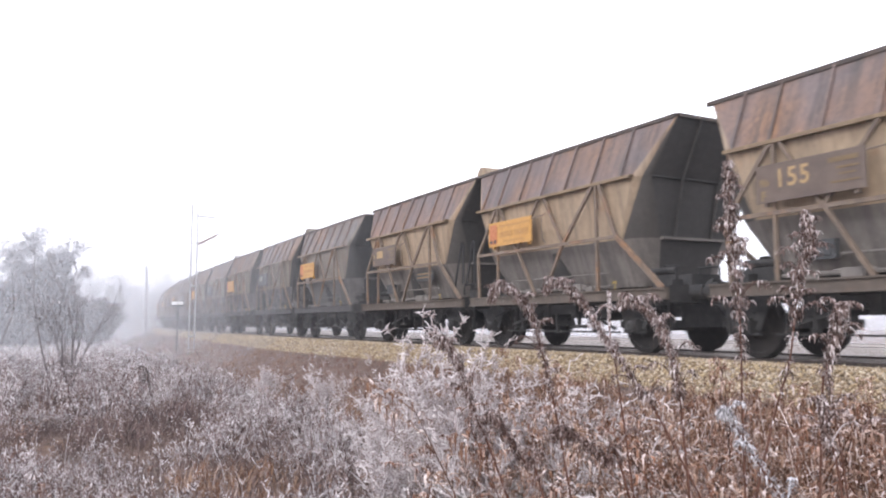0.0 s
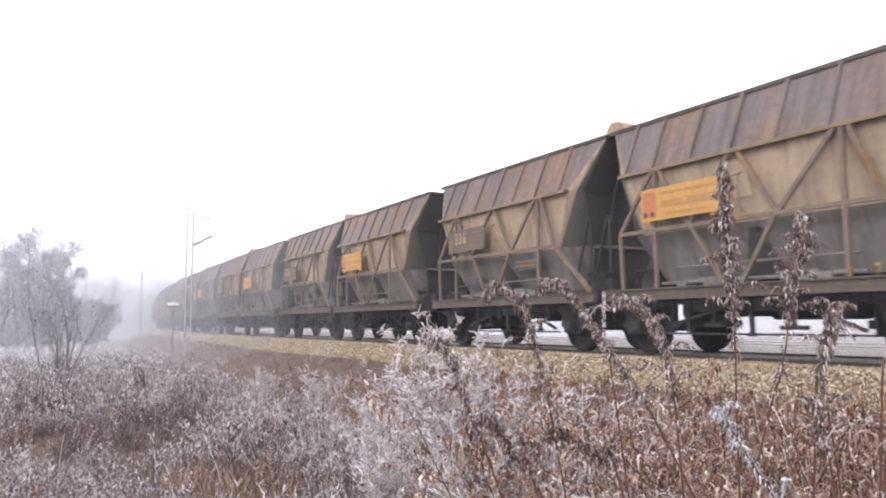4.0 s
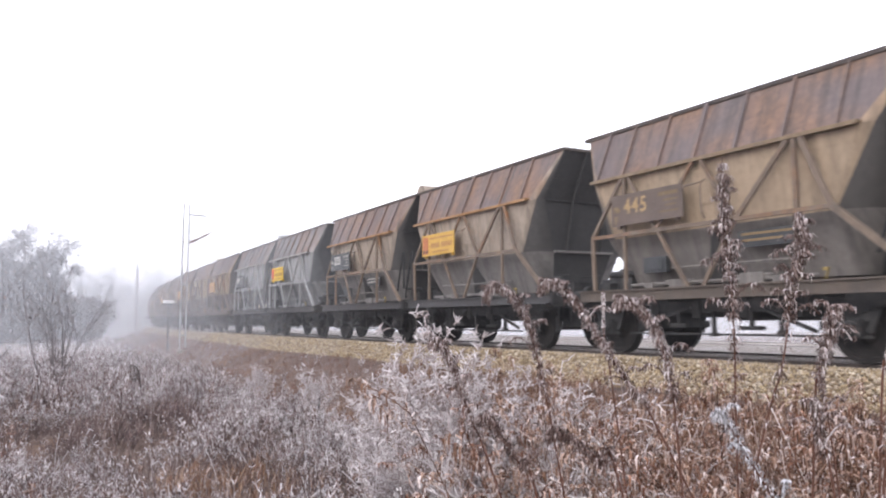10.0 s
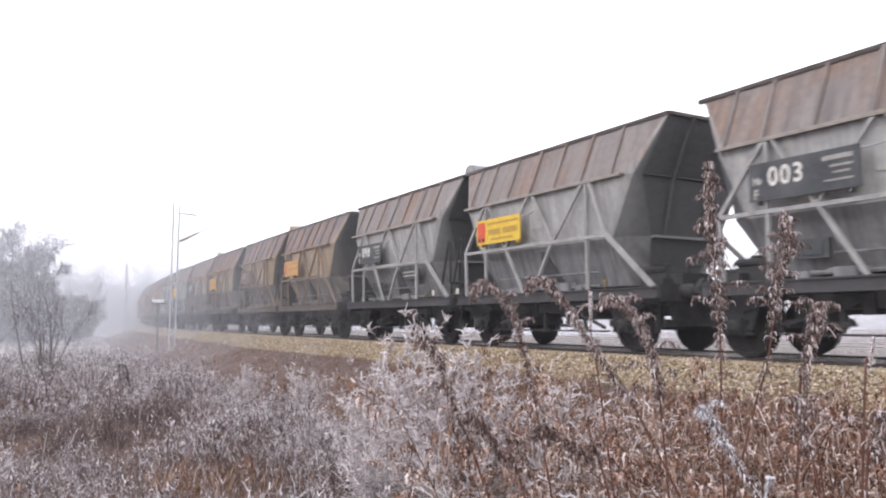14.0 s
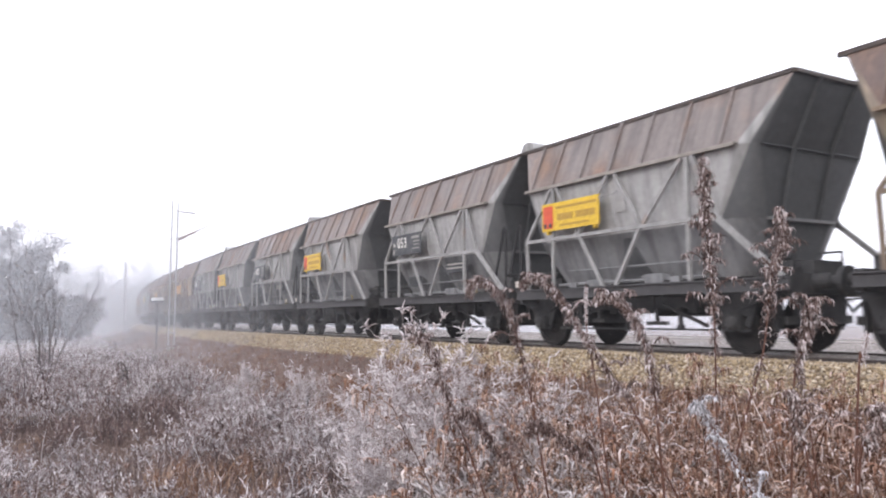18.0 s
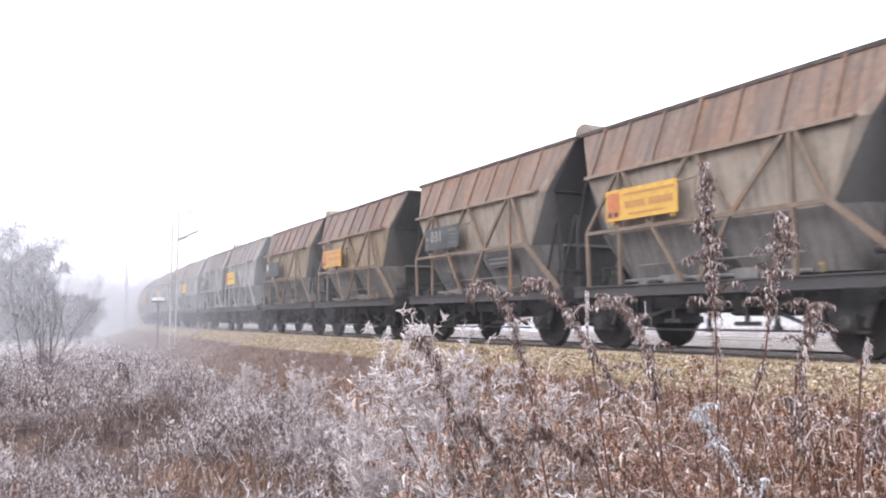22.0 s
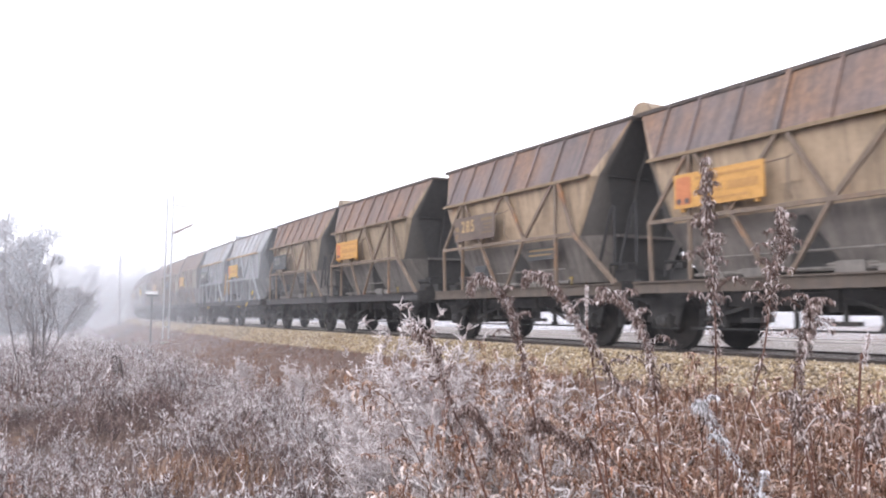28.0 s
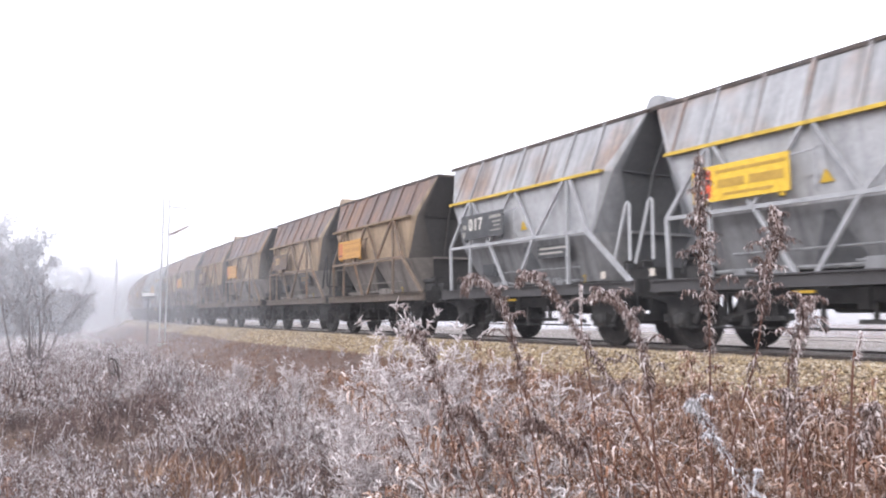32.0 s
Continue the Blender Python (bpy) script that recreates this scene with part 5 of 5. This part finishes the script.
    scatter("embankment_weeds", sprays, clumped(95, 8, 3.0, 45, -5.4, -2.2, 0.3, 0.75, 0.3, 1.3), M_FROST, "rimed weeds on the railway embankment", "weeds")
    scatter("rust_tufts", tufts, spots_in(520, 4.0, 40, -5.4, -2.4, 0.4, 0.8, 1.3, lambda x, y: patch(x, y, 23, 0.6) > 0.05), M_SLOPE, "rust-coloured grass tufts on the embankment", "grass")
    scatter("slope_stalks", sprays, spots_in(1500, 1.0, 16, -5.2, -2.15, 0.35, 0.8, 1.0), M_SLOPE, "brown dead stalks on the embankment slope", "weeds")
    straw = [(x, y, ground_z(x, y) - 0.02, u(0.5, 0.9), u(0, math.tau)) for x, y in ((u(1.2, 2.5), u(6.3, 8.0)) for _ in range(120))]
    scatter("straw_tufts", tufts, straw, M_SLOPE, "golden dry grass tufts among the heather", "grass")
    around = []
    while len(around) < 900:
        x, y = u(-9, 5), u(-9, 4)
        if 1.0 < math.hypot(x, y) and not (y > 0.3 and x > -2.5):
            around.append((x, y, ground_z(x, y) - 0.02, u(0.3, 0.7), u(0, math.tau)))
    scatter("trodden_grass", tufts, around, M_STRAW, "low brown meadow grass", "grass")
    # the thicket before the camera
    tall = [proto(curly_herb, u(0.9, 1.25), 11, 30, u(0.2, 0.75)) for _ in range(12)]
    for count, seed, kinds, mat, name, label in ((260, 31, tall, M_BROWN, "brown_thicket", "thicket of withered brown weeds with curled leaves"), (170, 57, tall, M_TAN, "tan_thicket", "pale tan dead weeds with curled rimed leaves")):
        spots = []
        while len(spots) < count:
            d, a = 2.85 + 4.05 * RNG.random() ** 1.15, radians(u(31, 68))
            x, y = d * math.sin(a), d * math.cos(a)
            if x < 7.7 and patch(x, y, seed, 0.9) > -0.2 and (a > radians(44) or RNG.random() < 0.35):
                spots.append((x, y, ground_z(x, y) - 0.02, u(0.7, 1.4), u(0, math.tau)))
        scatter(name, kinds, spots, mat, label, "weeds")
    twigs = [curly_twigs(u(0.75, 1.1), 12, 0.13, 0.0068) for _ in range(14)]
    spots = []
    while len(spots) < 490:
        d, a = 2.7 + 4.5 * RNG.random() ** 0.8, radians(u(8, 64))
        x, y = d * math.sin(a), d * math.cos(a)
        if x < 7.4 and patch(x, y, 41, 0.7) > -0.1 and RNG.random() < (1.0 if a < radians(43) else 0.35):
            if a < radians(24) and d > 4.6 or a > radians(45) and d < 3.7:
                continue
            low = 0.42 if a < radians(17) else 0.52 if a < radians(24) else 0.74 if a < radians(28) else (1.15 if d > 4.6 else 0.85) if a < radians(43) else 0.8
            spots.append((x, y, ground_z(x, y) - 0.02, u(0.65, 1.15) * low, u(0, math.tau)))
    twin_scatter(("twiggy_thicket", "thicket_rime"), twigs, spots, (M_TAN, M_RIME), ("thicket of tan twiggy weeds", "hoarfrost hooks on the twiggy weeds"), "weeds")


build_meadow()


def spline(pts, n):
    """A smooth line through control points."""
    p = [np.array(q, float) for q in pts]
    p = [2 * p[0] - p[1]] + p + [2 * p[-1] - p[-2]]
    out = []
    for i in range(1, len(p) - 2):
        for k in range(n):
            t = k / n
            out.append(0.5 * ((2 * p[i]) + (p[i + 1] - p[i - 1]) * t + (2 * p[i - 1] - 5 * p[i] + 4 * p[i + 1] - p[i + 2]) * t * t + (3 * p[i] - p[i - 1] - 3 * p[i + 1] + p[i + 2]) * t ** 3))
    out.append(p[-2])
    return out


def hooked_leaf(c, p, a, ln, width, droop):
    """A narrow withered leaf that rises from its shoot, curls over and hangs."""
    d = np.array((math.cos(a), math.sin(a), 0))
    side = unit(np.array((-math.sin(a), math.cos(a), u(-0.7, 0.7))))
    bow = ((0, 0), (0.24, 0.2), (0.54, 0.22 - 0.1 * droop), (0.76, -0.04 - 0.2 * droop), (0.6, -0.26 - 0.36 * droop))
    pts = [p + d * ln * o + np.array((0, 0, ln * h)) for o, h in bow]
    c.add(*strip(pts, (width * 0.45, width * 0.85, width, width * 0.9, width * 0.3), side))


def tall_weed(points, leaf_from, leaves, leaf_len, material, side_shoots=0, label="", slim=1.0):
    """A tall withered weed: a stem and a plume of short drooping shoots with hooked leaves."""
    low, high = np.array(points[0]), np.array(points[1])
    base = low - (high - low) * min(5.0, 0.85 * (low[2] + 1.0) / (high[2] - low[2]))
    base[2] = ground_z(base[0], base[1]) - 0.03
    line = spline([tuple(base)] + list(points), 7)
    root = new("tall_weed")
    root.location = tuple(base)
    line = [q - base for q in line]
    n = len(line)
    c = Cloud()
    c.add(*stick(line, [0.004 * (1 - 0.7 * i / n) for i in range(n)], 5))
    c.build("stem", M_STEM, root)
    c = Cloud()
    at = lambda t: line[min(n - 1, int(t * (n - 1)))]
    for i in range(int(leaves * 2.9)):
        t = leaf_from + (1 - leaf_from) * RNG.random() ** 0.8 if i % 10 > 2 or leaves < 150 else u(0.12, 0.9)
        hooked_leaf(c, at(t) + np.array((0, 0, u(-0.012, 0.012))), u(0, math.tau), leaf_len * u(0.3, 0.72) * (1.1 - 0.3 * t), u(0.0022, 0.0044) * slim, u(-0.4, 0.95))
    for k in range(side_shoots):
        f = (k + u(0, 0.6)) / side_shoots
        t, a = leaf_from + (0.93 - leaf_from) * f, k * 2.4 + u(-0.5, 0.5)
        d = np.array((math.cos(a), math.sin(a), 0)) * u(0.022, 0.046) * (1.45 - 1.1 * f)
        rise = np.linalg.norm(d)
        p = at(t)
        shoot = spline([p, p + d * 0.7 + np.array((0, 0, rise * 0.95)), p + d * 1.35 + np.array((0, 0, rise * 1.15)), p + d * 1.8 + np.array((0, 0, rise * 0.7))], 4)
        c.add(*stick(shoot, [0.0022] * len(shoot)))
        for _ in range(40):
            i = RNG.randrange(1, len(shoot))
            q = shoot[i - 1] + (shoot[i] - shoot[i - 1]) * u(0, 1)
            hooked_leaf(c, q, u(0, math.tau), leaf_len * u(0.28, 0.62), u(0.0022, 0.0044), u(-0.3, 1.0))
    c.build("foliage", material, root, "withered curled leaves edged with rime")
    tagged(root, label, "weed", "tall weeds before the camera")


BROWN_LABEL = "tall withered brown weed with curled rimed leaves"
tall_weed([(1.99, 1.67, 0.27), (2.01, 1.68, 0.63), (2.0, 1.69, 0.92), (2.0, 1.69, 1.15)], 0.5, 480, 0.055, M_LEAF, 22, "tall upright withered weed with a rimed leafy spike")
tall_weed([(1.95, 1.56, 0.22), (2.04, 1.53, 0.49), (2.1, 1.53, 0.73), (2.125, 1.5, 0.85), (2.12, 1.51, 0.955)], 0.5, 420, 0.052, M_LEAF, 19, "tall crooked withered weed with a leafy spike")
tall_weed([(1.71, 2.22, 0.15), (1.67, 2.25, 0.43), (1.63, 2.28, 0.63), (1.58, 2.31, 0.72), (1.52, 2.35, 0.74), (1.51, 2.36, 0.69)], 0.3, 520, 0.05, M_LEAF, 10, "nodding withered weed with a drooping rimed head")
tall_weed([(1.93, 1.89, 0.18), (1.85, 1.97, 0.38), (1.77, 2.04, 0.55), (1.69, 2.1, 0.71), (1.63, 2.15, 0.75), (1.61, 2.17, 0.72)], 0.26, 580, 0.05, M_LEAF, 11, "arching withered weed with a drooping head")
tall_weed([(1.93, 2.16, 0.34), (1.91, 2.18, 0.55), (1.91, 2.18, 0.74)], 0.75, 90, 0.022, M_RIME, 0, "slim weed tip white with hoarfrost")
tall_weed([(1.8, 1.73, 0.21), (1.79, 1.74, 0.42), (1.77, 1.77, 0.57), (1.73, 1.8, 0.65), (1.69, 1.84, 0.68), (1.67, 1.86, 0.66)], 0.26, 580, 0.048, M_LEAF, 11, "arching withered weed with a drooping head")
tall_weed([(1.96, 1.38, 0.31), (1.97, 1.365, 0.46), (1.99, 1.345, 0.56), (2.0, 1.33, 0.64), (2.005, 1.322, 0.63)], 0.5, 340, 0.05, M_LEAF, 9, "bushy-headed withered brown weed")
tall_weed([(1.32, 2.01, 0.11), (1.25, 2.05, 0.32), (1.2, 2.08, 0.49), (1.16, 2.1, 0.56), (1.14, 2.11, 0.55)], 0.35, 380, 0.045, M_LEAF, 8, "dark nodding withered weed")
tall_weed([(1.57, 1.07, 0.06), (1.5, 1.16, 0.22), (1.46, 1.21, 0.33), (1.435, 1.245, 0.405), (1.42, 1.26, 0.4)], 0.3, 200, 0.036, M_BLUE_RIME, 3, "weed tip thickly coated with bluish hoarfrost", 0.7)
tall_weed([(2.16, 1.45, 0.12), (2.15, 1.47, 0.35), (2.14, 1.48, 0.49)], 0.6, 70, 0.04, M_LEAF, 1, BROWN_LABEL)
tall_weed([(1.88, 1.14, 0.38), (1.9, 1.13, 0.5), (1.91, 1.12, 0.57)], 0.6, 60, 0.03, M_RIME, 0, "weed tip white with hoarfrost", 0.5)

tall_weed([(1.48, 1.64, 0.16), (1.44, 1.67, 0.23), (1.38, 1.72, 0.29), (1.34, 1.75, 0.31), (1.32, 1.76, 0.29)], 0.22, 230, 0.045, M_PLUME, 2, "dark drooping plume of a withered weed")
tall_weed([(1.36, 1.86, 0.1), (1.32, 1.89, 0.2), (1.27, 1.92, 0.29), (1.24, 1.94, 0.34), (1.22, 1.95, 0.32)], 0.22, 230, 0.045, M_PLUME, 2, "dark drooping plume of a withered weed")
tall_weed([(1.83, 1.24, 0.17), (1.82, 1.26, 0.28), (1.82, 1.27, 0.37), (1.81, 1.27, 0.42)], 0.55, 180, 0.04, M_LEAF, 5, BROWN_LABEL)
tall_weed([(1.72, 1.05, 0.22), (1.73, 1.03, 0.3), (1.74, 1.01, 0.37), (1.75, 1.0, 0.41)], 0.55, 180, 0.04, M_LEAF, 5, BROWN_LABEL)


# ---- shrubs and trees ----
def tree(x, y, stems, height, thick, levels, fork, leaf, name, label, category, seed, wander=0.16, spread=0.35, lean=0.4, bark=None, leaf_mat=None, lift=0.08):
    RNG.seed(seed)
    root = new(name)
    z = ground_z(x, y) - 0.05
    root.location = (x, y, z)
    tips, c = [], Cloud()
    for k in range(stems):
        a = u(0, math.tau)
        tilt = lean * u(0.2, 1.0) if stems > 1 else 0.05
        d = np.array((math.cos(a) * tilt, math.sin(a) * tilt, 1.0))
        p = np.array((u(-1, 1) * 0.12 * (stems > 1), u(-1, 1) * 0.12 * (stems > 1), 0))
        branch(c, tips, p, d / np.linalg.norm(d), height * u(0.4, 0.62), thick * u(0.7, 1), 0, levels, wander, fork, lift)
    c.build("trunk" if stems == 1 else "branchwork", bark or M_TWIG, root)
    if leaf:
        c = Cloud()
        leaf_clumps(c, tips, leaf[0], leaf[1], spread)
        c.build("crown", leaf_mat or M_TREE_LEAF, root)
    return tagged(root, label, category)


tree(0.95, 19.0, 8, 4.0, 0.02, 4, 3, (1, 0.05, 0.03), "bare_shrub", "bare many-stemmed shrub with a few withered tips", "shrub", 9, 0.2, lean=0.5, bark=M_SHRUB, leaf_mat=M_SHRUB)
tree(1.45, 64.0, 5, 6.6, 0.1, 5, 4, (8, 0.2, 0.3), "hazy_tree", "frosted tree, hazy in the fog", "tree", 5, 0.13, 0.3, 0.22, bark=M_TREE_LEAF)
tree(-2.2, 60.0, 6, 4.2, 0.1, 5, 4, (7, 0.22, 0.35), "hazy_tree", "frosted tree, hazy in the fog", "tree", 8, 0.14, 0.35, 0.5, bark=M_TREE_LEAF)
for k, (x, y, h) in enumerate(((2.4, 66.0, 3.6), (-0.6, 58.5, 2.7), (1.2, 57.5, 2.5), (-3.2, 57.0, 2.6))):
    tree(x, y, 8, h, 0.06, 4, 5, (8, 0.25, 0.35), "hazy_bush", "rounded bush, grey in the fog", "bush", 40 + k, 0.2, 0.35, 1.3, bark=M_TREE_LEAF, lift=0.02)
tree(4.7, 61.0, 9, 3.2, 0.07, 4, 5, (10, 0.22, 0.3), "hazy_bush", "dark rounded bush, dim in the fog", "bush", 12, 0.2, 0.35, 1.2, leaf_mat=M_TWIG, lift=0.02)
tree(3.0, 60.5, 9, 2.9, 0.07, 4, 5, (10, 0.22, 0.3), "hazy_bush", "dark rounded bush, dim in the fog", "bush", 13, 0.2, 0.35, 1.2, leaf_mat=M_TWIG, lift=0.02)
tree(-0.62, 13.0, 2, 5.4, 0.02, 3, 3, (2, 0.05, 0.1), "bare_sapling", "thin sapling with a few withered leaves", "sapling", 14, 0.12, lean=0.15, leaf_mat=M_LEAF, bark=M_SHRUB)
for k in range(9):
    tree(7.5 + k * 1.8 + 0.3 * (k % 3), 108 + (k * 5) % 17, 3, 5.5 + (k * 7) % 4 * 0.7, 0.12, 4, 4, (4, 0.4, 0.6), "distant_tree", "distant tree, pale in the fog", "tree", 20 + k, 0.17, 0.6, 0.3)


for k, x in enumerate((10.8, 12.3, 13.4, 14.6, 16.0)):
    tree(x, 113 + 2 * (k % 3), 5, 3.6 + 0.5 * (k % 2), 0.1, 4, 4, (6, 0.36, 0.6), "distant_bush", "distant bush, pale in the fog", "bush", 60 + k, 0.2, 0.6, 0.8, lift=0.02)


def frosted_shrub(x, y, height, stems, seed, label, thick=0.0055):
    RNG.seed(seed)
    root = new("frosted_shrub")
    root.location = (x, y, ground_z(x, y) - 0.04)
    c, tips = Cloud(), []
    for _ in range(stems):
        a = u(0, math.tau)
        d = np.array((math.cos(a) * u(0.05, 0.3), math.sin(a) * u(0.05, 0.3), 1.0))
        branch(c, tips, np.array((u(-0.15, 0.15), u(-0.15, 0.15), 0)), unit(d), height * u(0.45, 0.58), thick, 0, 3, 0.24, 5, 0.2)
    c.build("branchwork", M_RIME, root)
    c = Cloud()
    for p, d in tips:
        for _ in range(8):
            q = p - d * u(0, 0.05) + np.array((u(-1, 1), u(-1, 1), u(-1, 0.6))) * 0.008
            line, _e = bowed(q, unit(d * 0.4 + np.array((u(-1, 1), u(-1, 1), u(-0.6, 1)))), u(0.03, 0.08), 0.65, 3)
            c.add(*stick(line, [thick * 0.5, thick * 0.62, thick * 0.6, thick * 0.35]))
    c.build("rime_coat", M_RIME, root)
    tagged(root, label, "shrub", "frosted shrubs")


frosted_shrub(2.43, 4.5, 1.75, 6, 31, "low shrub thickly white with hoarfrost", 0.0068)
frosted_shrub(2.2, 4.62, 1.15, 4, 32, "low shrub thickly white with hoarfrost")
frosted_shrub(2.95, 4.75, 1.3, 4, 37, "low shrub thickly white with hoarfrost")
frosted_shrub(3.55, 4.85, 1.3, 4, 38, "low shrub thickly white with hoarfrost")
frosted_shrub(3.5, 8.0, 1.05, 4, 33, "low frosted shrub on the ditch edge")
frosted_shrub(4.2, 11.5, 0.95, 4, 34, "low frosted shrub on the ditch edge")
frosted_shrub(4.0, 14.0, 0.95, 4, 35, "low frosted shrub on the ditch edge")
frosted_shrub(3.1, 6.6, 0.9, 4, 36, "low frosted shrub on the ditch edge")


def bent_stalk():
    root = new("bent_stalk")
    x, y = 2.06, 14.9
    z = ground_z(x, y)
    root.location = (x, y, z)
    c = Cloud()
    c.add(*stick(spline([(0, 0, 0), (0.05, 0, 0.45), (0.0, 0, 0.78), (-0.1, 0, 0.88), (-0.15, 0, 0.84)], 5), [0.012] * 21, 5))
    c.build("stem", M_TWIG, root)
    c = Cloud()
    for _ in range(40):
        curled_leaf(c, np.array((u(-0.14, 0.04), 0, u(0.6, 0.88))), u(0, math.tau), 0.07, 0.015, 1.0)
    c.build("seed_head", M_TWIG, root)
    tagged(root, "dark bent dead stalk in the meadow", "stalk")


bent_stalk()


def wooden_stake():
    x, y = 4.3, 11.7
    root = new("wooden_stake")
    root.location = (x, y, ground_z(x, y) - 0.05)
    bm = bmesh.new()
    rings = []
    for z, r, d in ((0.0, 0.042, 0.0), (0.3, 0.04, 0.008), (0.56, 0.036, 0.02), (0.62, 0.022, 0.022)):
        rings.append([bm.verts.new((d + r * math.cos(k * math.tau / 8), r * 0.9 * math.sin(k * math.tau / 8), z)) for k in range(8)])
    for lo, hi in zip(rings, rings[1:]):
        for k in range(8):
            bm.faces.new((lo[k], lo[(k + 1) % 8], hi[(k + 1) % 8], hi[k]))
    bm.faces.new(rings[-1])
    part("post", bm, M_TWIG, root)
    bm = bmesh.new()
    add_tube(bm, [(0.022, 0, 0.6), (0.022, 0, 0.632)], [0.026, 0.016], 8)
    part("rime_cap", bm, M_RIME, root, "thin cap of rime")
    tagged(root, "short dark wooden stake at the ditch edge", "stake")


wooden_stake()


# ---- ballast stones ----
def ballast_stones():
    RNG.seed(77)
    octa = np.array([(1, 0, 0), (-1, 0, 0), (0, 1, 0), (0, -1, 0), (0, 0, 1), (0, 0, -1)], float)
    idx = np.array([(0, 2, 4), (2, 1, 4), (1, 3, 4), (3, 0, 4), (2, 0, 5), (1, 2, 5), (3, 1, 5), (0, 3, 5)])
    kinds = []
    for _ in range(14):
        shift = np.array([[u(-0.35, 0.35) for _ in range(3)] for _ in range(6)])
        kinds.append((octa + shift) * np.array((u(0.9, 1.4), u(0.9, 1.4), u(0.7, 1.1))))
    slope = ((-2.35, -0.6), (-2.03, -0.37), (-1.74, -0.15), (-1.55, -0.06), (-0.85, -0.07))
    c = Cloud()
    for _ in range(22000):
        s = 3.0 + 40 * RNG.random() ** 1.5
        o = u(-2.3, -0.85)
        z = float(np.interp(o, [p[0] for p in slope], [p[1] for p in slope]))
        x, y, _a = on_track(s, o)
        k, t = u(0.015, 0.033), u(0, math.tau)
        v = kinds[RNG.randrange(14)] * k
        w = np.stack([v[:, 0] * math.cos(t) - v[:, 1] * math.sin(t) + x, v[:, 0] * math.sin(t) + v[:, 1] * math.cos(t) + y, v[:, 2] + z + 0.012], 1)
        c.add(w, idx)
    tagged(c.build("ballast_stones", M_STONE), "loose tan crushed stones on the ballast shoulder", "stones", kind="stuff")


ballast_stones()


# ---- fog ----
def fog_banks():
    for k, (y, cover, low) in enumerate(((5, 0.016, 0.0), (21, 0.06, 0.05), (31, 0.12, 0.05), (43, 0.17, 0.06), (56, 0.18, 0.06), (79, 0.24, 0.1), (104, 0.66, 0.0))):
        x0, x1, n = -250 - y, 420 + y, 90
        verts, faces = [], []
        for i in range(n + 1):
            x = x0 + (x1 - x0) * i / n
            d = 0.04 * y * math.sin(0.045 * x + 1.7 * k)
            verts += [(x, y + d, -4), (x, y + d * 1.2, 5), (x, y + d, 18)]
        for i in range(n):
            for c in (0, 1):
                a = i * 3 + c
                faces.append((a, a + 3, a + 4, a + 1))
        ob = mesh_ob("fog_bank", verts, faces, fog_material("mist", cover, low), smooth=True)
        ob.visible_shadow = False
        tagged(ob, "thin layer of pale winter fog", "fog", "fog layers", "structure")


fog_banks()


# ---- what moves ----
def motions():
    times = [i * 0.5 for i in range(65)]
    turns = [i * 0.1 for i in range(321)]
    for m, numbered, root in WAGONS:
        rows = []
        for t in times:
            s = train_at(t) - m * PAIR - (0 if numbered else TRAIL) - AXLE_MID
            x, y, a = on_track(s)
            rows.append((t, pose(x, y, 0, 0, 0, -math.degrees(a))))
        walk(root, rows)
        for ob in root.children:
            if ob.name.split(".")[0] == "wheelset":
                y = ob.location.y
                walk(ob, [(t, Matrix.Translation((0, y, 0.46)) @ Matrix.Rotation(-(train_at(t) / 0.46) % math.tau, 4, "X")) for t in turns])


motions()
